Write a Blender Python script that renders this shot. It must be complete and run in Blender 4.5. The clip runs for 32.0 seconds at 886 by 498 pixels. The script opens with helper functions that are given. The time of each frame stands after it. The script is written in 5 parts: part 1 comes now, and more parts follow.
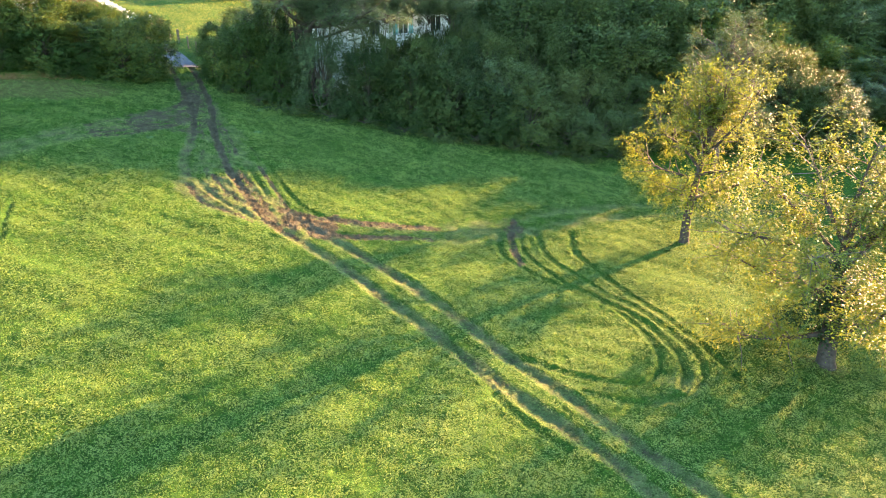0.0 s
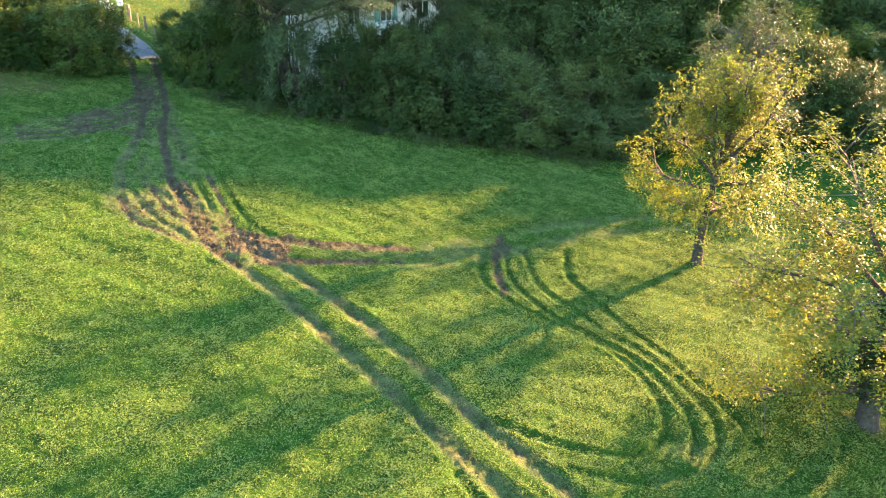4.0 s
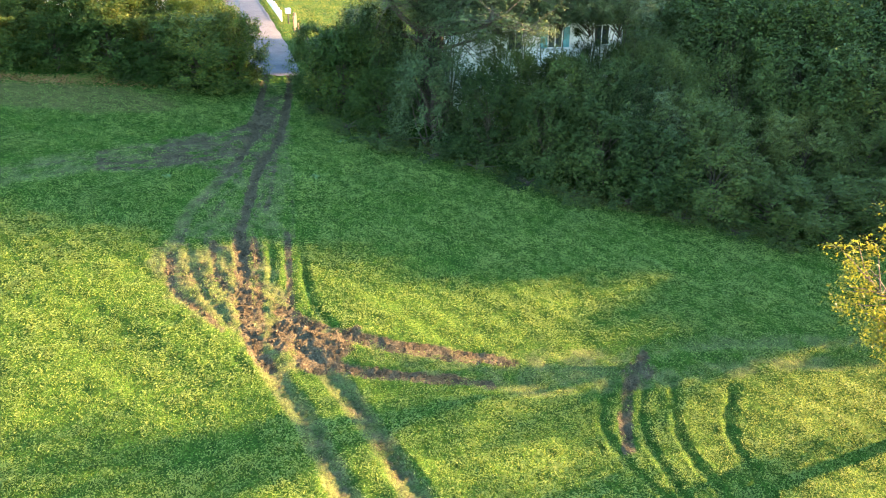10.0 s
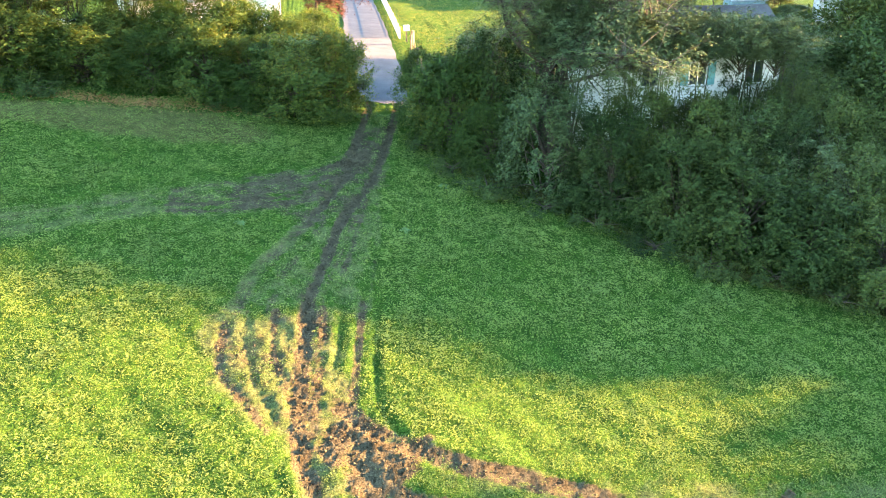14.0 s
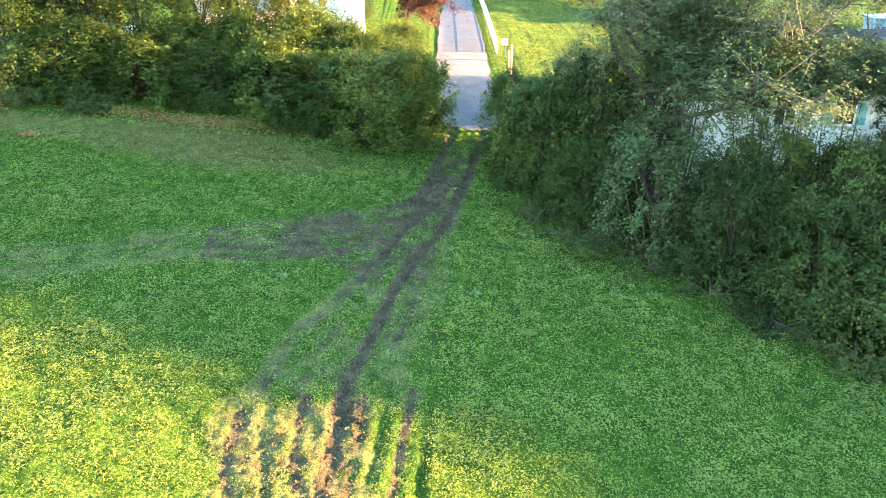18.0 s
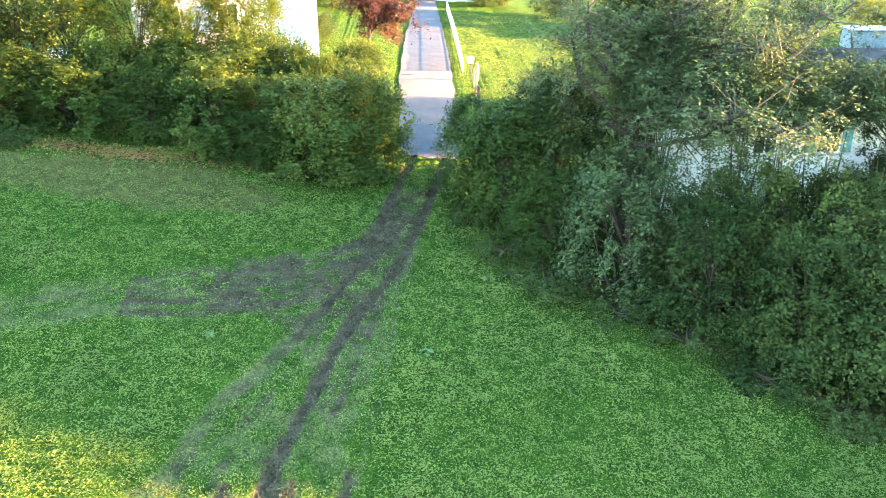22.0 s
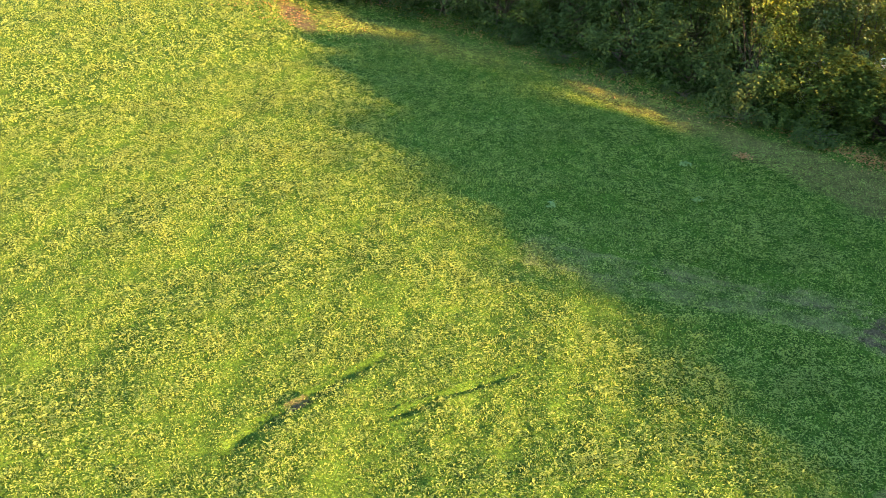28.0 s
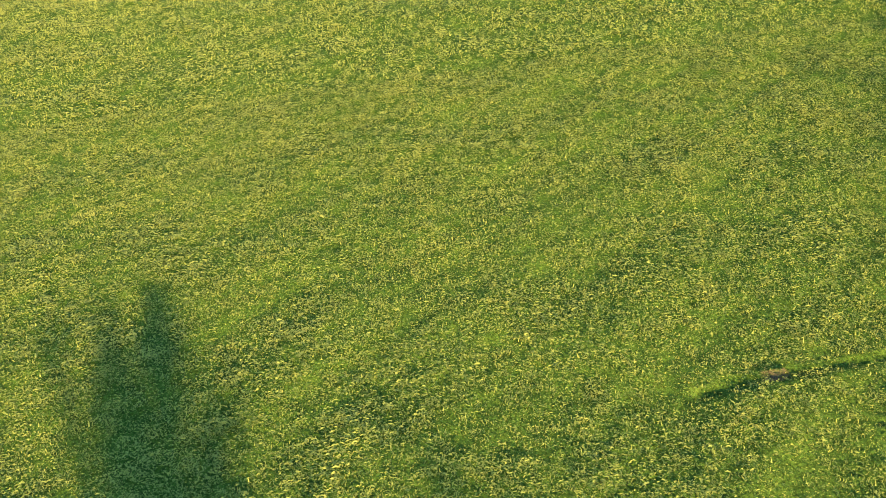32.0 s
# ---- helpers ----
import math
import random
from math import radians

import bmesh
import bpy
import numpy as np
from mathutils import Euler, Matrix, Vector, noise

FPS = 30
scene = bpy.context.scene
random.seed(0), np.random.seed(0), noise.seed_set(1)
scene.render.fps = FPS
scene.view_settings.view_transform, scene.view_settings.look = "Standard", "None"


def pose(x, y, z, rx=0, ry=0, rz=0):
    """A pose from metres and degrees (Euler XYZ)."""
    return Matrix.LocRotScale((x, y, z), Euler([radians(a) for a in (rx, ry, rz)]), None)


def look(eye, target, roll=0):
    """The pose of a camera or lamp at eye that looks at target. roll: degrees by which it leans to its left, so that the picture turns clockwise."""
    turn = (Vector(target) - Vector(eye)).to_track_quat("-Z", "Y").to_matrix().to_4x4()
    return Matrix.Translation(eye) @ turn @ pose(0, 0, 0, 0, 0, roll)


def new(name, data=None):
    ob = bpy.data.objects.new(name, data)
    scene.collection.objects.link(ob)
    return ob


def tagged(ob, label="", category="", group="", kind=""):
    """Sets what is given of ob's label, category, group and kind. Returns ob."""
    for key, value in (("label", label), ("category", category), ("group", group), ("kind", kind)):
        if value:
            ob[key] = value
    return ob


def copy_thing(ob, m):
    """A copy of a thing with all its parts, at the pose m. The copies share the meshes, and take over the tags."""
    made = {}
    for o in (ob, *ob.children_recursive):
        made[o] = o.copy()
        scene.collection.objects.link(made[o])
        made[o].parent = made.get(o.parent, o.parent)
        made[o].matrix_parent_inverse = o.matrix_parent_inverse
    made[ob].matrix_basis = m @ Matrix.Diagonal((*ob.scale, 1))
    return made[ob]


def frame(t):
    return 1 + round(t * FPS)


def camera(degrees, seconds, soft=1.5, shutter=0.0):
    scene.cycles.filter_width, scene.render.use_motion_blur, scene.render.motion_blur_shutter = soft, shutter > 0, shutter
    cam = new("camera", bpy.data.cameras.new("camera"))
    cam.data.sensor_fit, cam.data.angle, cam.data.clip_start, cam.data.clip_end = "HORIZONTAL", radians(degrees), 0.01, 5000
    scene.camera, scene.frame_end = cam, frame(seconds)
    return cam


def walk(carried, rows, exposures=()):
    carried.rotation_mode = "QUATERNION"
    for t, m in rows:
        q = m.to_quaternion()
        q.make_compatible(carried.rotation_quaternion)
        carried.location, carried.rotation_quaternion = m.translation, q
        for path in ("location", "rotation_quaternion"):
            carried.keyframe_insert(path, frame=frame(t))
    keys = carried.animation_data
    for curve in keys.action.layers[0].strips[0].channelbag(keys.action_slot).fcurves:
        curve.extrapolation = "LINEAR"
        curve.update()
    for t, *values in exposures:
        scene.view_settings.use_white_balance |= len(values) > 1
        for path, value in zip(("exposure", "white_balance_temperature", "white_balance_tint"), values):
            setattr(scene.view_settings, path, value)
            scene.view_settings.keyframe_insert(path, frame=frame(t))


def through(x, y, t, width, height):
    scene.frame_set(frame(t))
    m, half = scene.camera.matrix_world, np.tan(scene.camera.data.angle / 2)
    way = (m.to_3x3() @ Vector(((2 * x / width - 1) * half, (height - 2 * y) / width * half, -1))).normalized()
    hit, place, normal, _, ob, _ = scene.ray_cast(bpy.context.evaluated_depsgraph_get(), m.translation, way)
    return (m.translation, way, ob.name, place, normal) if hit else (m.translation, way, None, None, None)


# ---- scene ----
PATH = [
    (0, (-22.542, -81.851, 16.705), (-21.538, -80.316, 15.909), 0.3),
    (1, (-21.403, -80.708, 16.417), (-20.406, -79.173, 15.612), 0.3),
    (2, (-19.937, -79.509, 16.229), (-18.949, -77.974, 15.414), 0.2),
    (3, (-18.095, -77.956, 16.121), (-17.116, -76.419, 15.297), 0.2),
    (3.5, (-17.141, -77.15, 15.911), (-16.166, -75.61, 15.086), 0.1),
    (5.5, (-13.306, -74.081, 14.442), (-12.355, -72.531, 13.61), -0.1),
    (6, (-12.369, -73.279, 14.34), (-11.421, -71.725, 13.512), -0.1),
    (6.5, (-11.45, -72.476, 14.395), (-10.521, -70.909, 13.568), -0.1),
    (7, (-10.587, -71.706, 14.49), (-9.799, -70.063, 13.665), -0.2),
    (7.5, (-9.727, -70.95, 14.581), (-9.05, -69.257, 13.757), -0.3),
    (8, (-8.889, -70.14, 14.638), (-8.214, -68.447, 13.816), -0.2),
    (8.5, (-8.109, -69.329, 14.637), (-7.435, -67.634, 13.817), -0.1),
    (9, (-7.416, -68.57, 14.612), (-6.779, -66.859, 13.796), -0.1),
    (9.5, (-6.782, -67.823, 14.607), (-6.196, -66.093, 13.793), -0.1),
    (10, (-6.211, -67.019, 14.632), (-5.668, -65.274, 13.82), 0.0),
    (10.5, (-5.733, -66.183, 14.714), (-5.228, -64.426, 13.904), 0.1),
    (11, (-5.312, -65.36, 14.849), (-4.863, -63.588, 14.037), 0.1),
    (11.5, (-4.936, -64.525, 14.914), (-4.55, -62.738, 14.104), 0.1),
    (12, (-4.635, -63.518, 14.889), (-4.305, -61.719, 14.08), 0.0),
    (12.5, (-4.293, -62.662, 14.858), (-3.968, -60.861, 14.053), 0.1),
    (13, (-3.891, -61.796, 14.824), (-3.565, -59.993, 14.021), -0.0),
    (13.5, (-3.527, -60.893, 14.782), (-3.212, -59.088, 13.98), -0.1),
    (14, (-3.233, -59.985, 14.737), (-2.966, -58.172, 13.937), -0.1),
    (14.5, (-2.987, -59.016, 14.679), (-2.753, -57.198, 13.88), -0.1),
    (16.5, (-2.112, -55.245, 14.35), (-1.855, -53.427, 13.558), -0.0),
    (17, (-1.81, -54.368, 14.301), (-1.547, -52.551, 13.509), -0.0),
    (17.5, (-1.551, -53.486, 14.268), (-1.34, -51.661, 13.477), -0.1),
    (18, (-1.347, -52.613, 14.234), (-1.307, -50.776, 13.444), 0.1),
    (18.5, (-1.083, -51.728, 14.23), (-1.037, -49.891, 13.441), 0.1),
    (19, (-0.874, -50.849, 14.23), (-0.823, -49.011, 13.441), 0.0),
    (19.5, (-0.65, -49.949, 14.244), (-0.595, -48.112, 13.454), -0.0),
    (20, (-0.507, -49.099, 14.27), (-0.443, -47.262, 13.481), -0.1),
    (20.5, (-0.298, -48.431, 14.241), (-0.231, -46.593, 13.457), -0.0),
    (21, (-0.13, -48.235, 14.192), (-0.058, -46.397, 13.407), -0.1),
    (21.5, (0.018, -48.357, 14.183), (0.095, -46.516, 13.406), -0.2),
    (22, (0.047, -48.596, 14.182), (0.13, -46.752, 13.413), -0.2),
    (22.5, (-0.034, -48.896, 14.191), (0.055, -47.048, 13.431), -0.2),
    (23, (-0.21, -49.142, 14.239), (-0.114, -47.291, 13.487), -0.2),
    (23.5, (-0.459, -49.284, 14.318), (-0.393, -47.43, 13.57), -0.1),
    (24, (-0.707, -49.347, 14.407), (-0.823, -47.496, 13.658), 0.1),
    (24.5, (-0.889, -49.292, 14.494), (-1.186, -47.463, 13.741), 0.3),
    (25, (-0.986, -49.191, 14.532), (-1.46, -47.402, 13.774), 0.4),
    (25.5, (-0.975, -49.017, 14.522), (-1.613, -47.281, 13.761), 0.3),
    (26, (-0.905, -48.835, 14.531), (-1.697, -47.164, 13.768), 0.3),
    (26.5, (-0.764, -48.699, 14.555), (-1.726, -47.121, 13.79), 0.2),
    (28.5, (-0.235, -48.855, 14.619), (-1.708, -47.738, 13.857), -0.1),
    (29, (-0.268, -49.016, 14.631), (-1.834, -48.03, 13.872), -0.0),
    (29.5, (-0.297, -49.067, 14.577), (-1.94, -48.217, 13.817), 0.0),
    (30, (-0.332, -49.097, 14.47), (-2.038, -48.382, 13.711), -0.0),
    (30.5, (-0.37, -49.162, 14.369), (-2.12, -48.606, 13.576), 0.0),
    (31, (-0.326, -49.201, 14.237), (-2.074, -48.815, 13.345), -0.0),
    (31.5, (-0.331, -49.154, 14.129), (-2.095, -48.879, 13.227), -0.2),
    (32, (-0.365, -49.121, 14.04), (-2.162, -48.881, 13.195), -0.4),
]
cam = camera(53.9, 32.0, 1.0)
STOPS = [(0, 4.62, 6800, 12), (6, 4.5, 6800, 12), (9, 4.6, 6800, 12), (14, 5.03, 7150, 13), (18, 5.22, 7300, 13), (23, 5.4, 7400, 13), (25, 5.2, 7550, 14), (26.5, 4.75, 7500, 14), (28.5, 4.15, 7500, 15), (30, 3.78, 7300, 13), (32, 3.58, 6800, 11)]
walk(cam, [(t, look(eye, target, roll)) for t, eye, target, roll in PATH], STOPS)

# ---- world, sun and exposure ----
SUN_AZ, SUN_EL = 78.0, 7.6
world = bpy.data.worlds.new("world")
scene.world = world
world.use_nodes = True
wn = world.node_tree.nodes
sky = wn.new("ShaderNodeTexSky")
sky.sky_type, sky.sun_disc = "NISHITA", False
sky.dust_density, sky.ozone_density = 0.1, 2.4
sky.sun_elevation, sky.sun_rotation = radians(SUN_EL), radians(SUN_AZ)
world.node_tree.links.new(sky.outputs[0], wn["Background"].inputs[0])
wn["Background"].inputs[1].default_value = 0.101
sun_data = bpy.data.lights.new("sun", "SUN")
sun_data.energy, sun_data.angle, sun_data.color = 4.4, radians(0.5), (1.0, 0.57, 0.28)
sun = new("sun", sun_data)
sun.matrix_world = look((100 * math.sin(radians(SUN_AZ)) * math.cos(radians(SUN_EL)), 100 * math.cos(radians(SUN_AZ)) * math.cos(radians(SUN_EL)), 100 * math.sin(radians(SUN_EL))), (0, 0, 0))

# ---- materials ----
def nodes_of(name):
    m = bpy.data.materials.new(name)
    m.use_nodes = True
    return m, m.node_tree.nodes, m.node_tree.links, m.node_tree.nodes["Principled BSDF"]


def ramp(n, stops):
    r = n.new("ShaderNodeValToRGB")
    while len(r.color_ramp.elements) < len(stops):
        r.color_ramp.elements.new(0.5)
    for e, (p, c) in zip(r.color_ramp.elements, stops):
        e.position, e.color = p, (*c, 1)
    return r


def noise_at(n, l, scale, detail=4, rough=0.6, coords=None):
    t = n.new("ShaderNodeTexNoise")
    t.inputs["Scale"].default_value, t.inputs["Detail"].default_value, t.inputs["Roughness"].default_value = scale, detail, rough
    if coords is None:
        coords = n.new("ShaderNodeNewGeometry").outputs["Position"]
    l.new(coords, t.inputs["Vector"])
    return t


def mixed(n, l, fac, a, b, blend="MIX"):
    x = n.new("ShaderNodeMix")
    x.data_type, x.blend_type = "RGBA", blend
    for sock, v in ((x.inputs[0], fac), (x.inputs[6], a), (x.inputs[7], b)):
        if isinstance(v, (int, float)):
            sock.default_value = v
        elif isinstance(v, tuple):
            sock.default_value = (*v, 1)
        else:
            l.new(v, sock)
    return x.outputs[2]


def plain(name, a, b, scale=3.0, rough=0.8, bump=0.3, fine=40.0, metal=0.0, own=False):
    """A surface whose colour wanders from a to b at two scales, with fine relief."""
    m, n, l, p = nodes_of(name)
    co = n.new("ShaderNodeTexCoord").outputs["Object"] if own else None
    big, small = noise_at(n, l, scale, 5, 0.6, co), noise_at(n, l, fine, 4, 0.7, co)
    r = ramp(n, [(0.3, a), (0.7, b)])
    l.new(big.outputs[0], r.inputs[0])
    r2 = ramp(n, [(0.3, (0.72, 0.72, 0.72)), (0.7, (1.15, 1.15, 1.15))])
    l.new(small.outputs[0], r2.inputs[0])
    l.new(mixed(n, l, 1.0, r.outputs[0], r2.outputs[0], "MULTIPLY"), p.inputs["Base Color"])
    p.inputs["Roughness"].default_value, p.inputs["Metallic"].default_value = rough, metal
    p.inputs["Specular IOR Level"].default_value = 0.5 if rough < 0.6 else 0.1
    if bump:
        bm_ = n.new("ShaderNodeBump")
        bm_.inputs["Strength"].default_value, bm_.inputs["Distance"].default_value = bump, 0.02
        l.new(small.outputs[0], bm_.inputs["Height"])
        l.new(bm_.outputs[0], p.inputs["Normal"])
    return m


def leafy(name, stops, through=0.3, rough=0.5, patch=0.35, own=0.55, each=0.0):
    """Leaves: each leaf has its own tone along the stops, with wider patches; part of the light passes through."""
    m, n, l, p = nodes_of(name)
    geo = n.new("ShaderNodeNewGeometry")
    big = noise_at(n, l, patch, 3, 0.6)
    add = n.new("ShaderNodeMath")
    add.operation = "MULTIPLY_ADD"
    l.new(geo.outputs["Random Per Island"], add.inputs[0])
    add.inputs[1].default_value = own
    sub = n.new("ShaderNodeMath")
    sub.operation = "SUBTRACT"
    l.new(big.outputs[0], sub.inputs[0])
    sub.inputs[1].default_value = 0.27
    plant_tone = n.new("ShaderNodeMath")
    plant_tone.operation = "MULTIPLY_ADD"
    l.new(n.new("ShaderNodeObjectInfo").outputs["Random"], plant_tone.inputs[0])
    plant_tone.inputs[1].default_value = each
    l.new(sub.outputs[0], plant_tone.inputs[2])
    l.new(plant_tone.outputs[0], add.inputs[2])
    r = ramp(n, stops)
    l.new(add.outputs[0], r.inputs[0])
    l.new(r.outputs[0], p.inputs["Base Color"])
    p.inputs["Roughness"].default_value = rough
    p.inputs["Specular IOR Level"].default_value = 0.06
    t = n.new("ShaderNodeBsdfTranslucent")
    l.new(mixed(n, l, 1.0, r.outputs[0], (1.25, 1.2, 0.6), "MULTIPLY"), t.inputs[0])
    mx = n.new("ShaderNodeMixShader")
    mx.inputs[0].default_value = through
    l.new(p.outputs[0], mx.inputs[1])
    l.new(t.outputs[0], mx.inputs[2])
    l.new(mx.outputs[0], n["Material Output"].inputs[0])
    return m


LEAF_DARK = leafy("dark_leaf", [(0.0, (0.008, 0.02, 0.006)), (0.5, (0.025, 0.047, 0.0125)), (0.85, (0.05, 0.076, 0.02)), (1.0, (0.08, 0.094, 0.025))], 0.15, own=0.5, each=0.22)
LEAF_GREY = leafy("grey_green_leaf", [(0.0, (0.024, 0.045, 0.018)), (0.5, (0.055, 0.086, 0.034)), (1.0, (0.108, 0.134, 0.05))], 0.2, own=0.5, each=0.22)
LEAF_MID = leafy("hedge_leaf", [(0.0, (0.012, 0.03, 0.008)), (0.5, (0.034, 0.068, 0.016)), (0.85, (0.085, 0.12, 0.026)), (1.0, (0.18, 0.175, 0.04))], own=0.5, each=0.22)
LEAF_PALE = leafy("pale_weed_leaf", [(0.0, (0.06, 0.12, 0.04)), (1.0, (0.13, 0.2, 0.075))], 0.2)
LEAF_GOLD = leafy("golden_leaf", [(0.0, (0.035, 0.06, 0.016)), (0.35, (0.085, 0.118, 0.022)), (0.75, (0.165, 0.185, 0.03)), (1.0, (0.27, 0.265, 0.048))], 0.4)
LEAF_OLIVE = leafy("olive_leaf", [(0.0, (0.024, 0.046, 0.013)), (0.5, (0.056, 0.086, 0.022)), (1.0, (0.11, 0.122, 0.032))], 0.2, own=0.5, each=0.22)
LEAF_FAR = leafy("far_leaf", [(0.0, (0.022, 0.042, 0.013)), (0.5, (0.046, 0.076, 0.02)), (1.0, (0.082, 0.104, 0.028))], 0.15, own=0.5, each=0.25)
LEAF_LIME = leafy("lime_leaf", [(0.0, (0.016, 0.042, 0.008)), (0.5, (0.05, 0.095, 0.018)), (1.0, (0.17, 0.175, 0.034))], 0.4, own=0.5, each=0.22)
LEAF_RED = leafy("purple_red_leaf", [(0.0, (0.03, 0.016, 0.018)), (0.6, (0.07, 0.036, 0.035)), (1.0, (0.14, 0.075, 0.06))])
LEAF_IVY = leafy("ivy_leaf", [(0.0, (0.01, 0.026, 0.009)), (1.0, (0.03, 0.06, 0.02))], 0.15)
LITTER = leafy("fallen_leaf", [(0.0, (0.12, 0.05, 0.025)), (0.5, (0.28, 0.12, 0.05)), (1.0, (0.45, 0.25, 0.12))], 0.15)
BARK = plain("bark", (0.032, 0.026, 0.02), (0.085, 0.066, 0.05), 5, 0.95, 1.0, 30)
TWIG = plain("grey_twig", (0.06, 0.05, 0.04), (0.13, 0.11, 0.09), 5, 0.9, 0.3, 30)
RENDER_WHITE = plain("white_render", (0.74, 0.73, 0.70), (0.82, 0.81, 0.79), 0.8, 0.9, 0.15, 60)
ROOF_TILE = plain("grey_brown_roof", (0.045, 0.043, 0.042), (0.085, 0.08, 0.076), 2, 0.85, 0.4, 25)
GLASS_DARK = plain("window_glass", (0.02, 0.03, 0.035), (0.04, 0.05, 0.055), 1, 0.08, 0.0)
WOOD_GREY = plain("weathered_wood", (0.13, 0.10, 0.07), (0.24, 0.2, 0.15), 6, 0.9, 0.6, 50, own=True)
WHITE_PAINT = plain("white_paint", (0.72, 0.72, 0.7), (0.82, 0.82, 0.8), 2, 0.5, 0.05, 30)
METAL_GREY = plain("grey_metal", (0.3, 0.32, 0.34), (0.42, 0.44, 0.46), 2, 0.4, 0.05, 30, 0.5)
ROAD = plain("pale_asphalt", (0.074, 0.079, 0.084), (0.108, 0.114, 0.12), 0.6, 0.95, 0.6, 90)
SOIL = plain("soil_clod", (0.043, 0.036, 0.021), (0.1, 0.085, 0.05), 3, 0.95, 0.8, 40)


def ground_material():
    m, n, l, p = nodes_of("field_ground")
    big, mid, small = noise_at(n, l, 0.12, 4), noise_at(n, l, 1.3, 5, 0.65), noise_at(n, l, 12, 6, 0.75)
    clod = noise_at(n, l, 3.5, 4, 0.6)
    g = ramp(n, [(0.3, (0.018, 0.048, 0.008)), (0.55, (0.034, 0.078, 0.011)), (0.75, (0.06, 0.11, 0.016))])
    l.new(mid.outputs[0], g.inputs[0])
    dry = ramp(n, [(0.42, (0.0, 0.0, 0.0)), (0.66, (1, 1, 1))])
    l.new(big.outputs[0], dry.inputs[0])
    half = n.new("ShaderNodeMath")
    half.operation = "MULTIPLY"
    half.inputs[1].default_value = 0.35
    l.new(dry.outputs[0], half.inputs[0])
    col = mixed(n, l, half.outputs[0], g.outputs[0], (0.04, 0.085, 0.013))

    def wear(name, low, high, a, b, under):
        at = n.new("ShaderNodeAttribute")
        at.attribute_name = name
        mul = n.new("ShaderNodeMath")
        mul.operation = "MULTIPLY_ADD"
        l.new(small.outputs[0], mul.inputs[0])
        mul.inputs[1].default_value = 0.7
        mul2 = n.new("ShaderNodeMath")
        mul2.operation = "MULTIPLY_ADD"
        l.new(clod.outputs[0], mul2.inputs[0])
        mul2.inputs[1].default_value = 0.7
        l.new(at.outputs["Fac"], mul2.inputs[2])
        sub2 = n.new("ShaderNodeMath")
        sub2.operation = "SUBTRACT"
        l.new(mul2.outputs[0], sub2.inputs[0])
        sub2.inputs[1].default_value = 0.33
        l.new(sub2.outputs[0], mul.inputs[2])
        mask = ramp(n, [(low, (0, 0, 0)), (high, (1, 1, 1))])
        l.new(mul.outputs[0], mask.inputs[0])
        tone = ramp(n, [(0.35, a), (0.68, b)])
        l.new(mid.outputs[0], tone.inputs[0])
        return mixed(n, l, mask.outputs[0], under, tone.outputs[0])

    col = wear("straw", 0.72, 1.3, (0.042, 0.07, 0.018), (0.105, 0.12, 0.042), col)
    col = wear("brown", 0.7, 1.15, (0.055, 0.062, 0.018), (0.105, 0.10, 0.032), col)
    col = wear("mud", 0.66, 0.95, (0.042, 0.0355, 0.0205), (0.09, 0.077, 0.043), col)
    shade = ramp(n, [(0.36, (0.35, 0.35, 0.35)), (0.64, (1.4, 1.4, 1.4))])
    l.new(small.outputs[0], shade.inputs[0])
    l.new(mixed(n, l, 1.0, col, shade.outputs[0], "MULTIPLY"), p.inputs["Base Color"])
    p.inputs["Roughness"].default_value = 0.95
    p.inputs["Specular IOR Level"].default_value = 0.02
    b = n.new("ShaderNodeBump")
    b.inputs["Strength"].default_value, b.inputs["Distance"].default_value = 0.9, 0.08
    l.new(small.outputs[0], b.inputs["Height"])
    l.new(b.outputs[0], p.inputs["Normal"])
    return m


GROUND = ground_material()
GRASS = leafy("grass_blade", [(0.0, (0.09, 0.142, 0.036)), (0.35, (0.128, 0.184, 0.044)), (0.7, (0.172, 0.226, 0.053)), (1.0, (0.23, 0.275, 0.07))], 0.32, 0.7, 0.3, 0.36)
LAWN = leafy("dry_lawn", [(0.0, (0.11, 0.135, 0.035)), (0.5, (0.19, 0.2, 0.055)), (1.0, (0.3, 0.28, 0.1))], 0.3, 0.8, 0.3, 0.4)
DRY_GRASS = leafy("trodden_grass", [(0.0, (0.085, 0.13, 0.038)), (0.5, (0.155, 0.195, 0.065)), (1.0, (0.27, 0.275, 0.12))], 0.25, 0.8, 0.5)

# ---- mesh helpers ----
rng = np.random.default_rng(7)


def mesh_of(name, verts, faces, material, smooth=False):
    """A mesh from arrays; all faces have the same number of corners."""
    verts, faces = np.asarray(verts, np.float32), np.asarray(faces, np.int32)
    me = bpy.data.meshes.new(name)
    me.vertices.add(len(verts))
    me.vertices.foreach_set("co", verts.ravel())
    k = faces.shape[1]
    me.loops.add(faces.size)
    me.loops.foreach_set("vertex_index", faces.ravel())
    me.polygons.add(len(faces))
    me.polygons.foreach_set("loop_start", np.arange(0, faces.size, k, dtype=np.int32))
    if smooth:
        me.polygons.foreach_set("use_smooth", np.ones(len(faces), bool))
    me.materials.append(material)
    me.update(calc_edges=True)
    return me


def child(name, me, parent, label=""):
    ob = new(name, me)
    ob.parent = parent
    return tagged(ob, label)


def part(name, bm, material, parent, label=""):
    """Links a bmesh as one mesh object under a thing or a part."""
    me = bpy.data.meshes.new(name)
    bm.to_mesh(me)
    bm.free()
    me.materials.append(material)
    return child(name, me, parent, label)


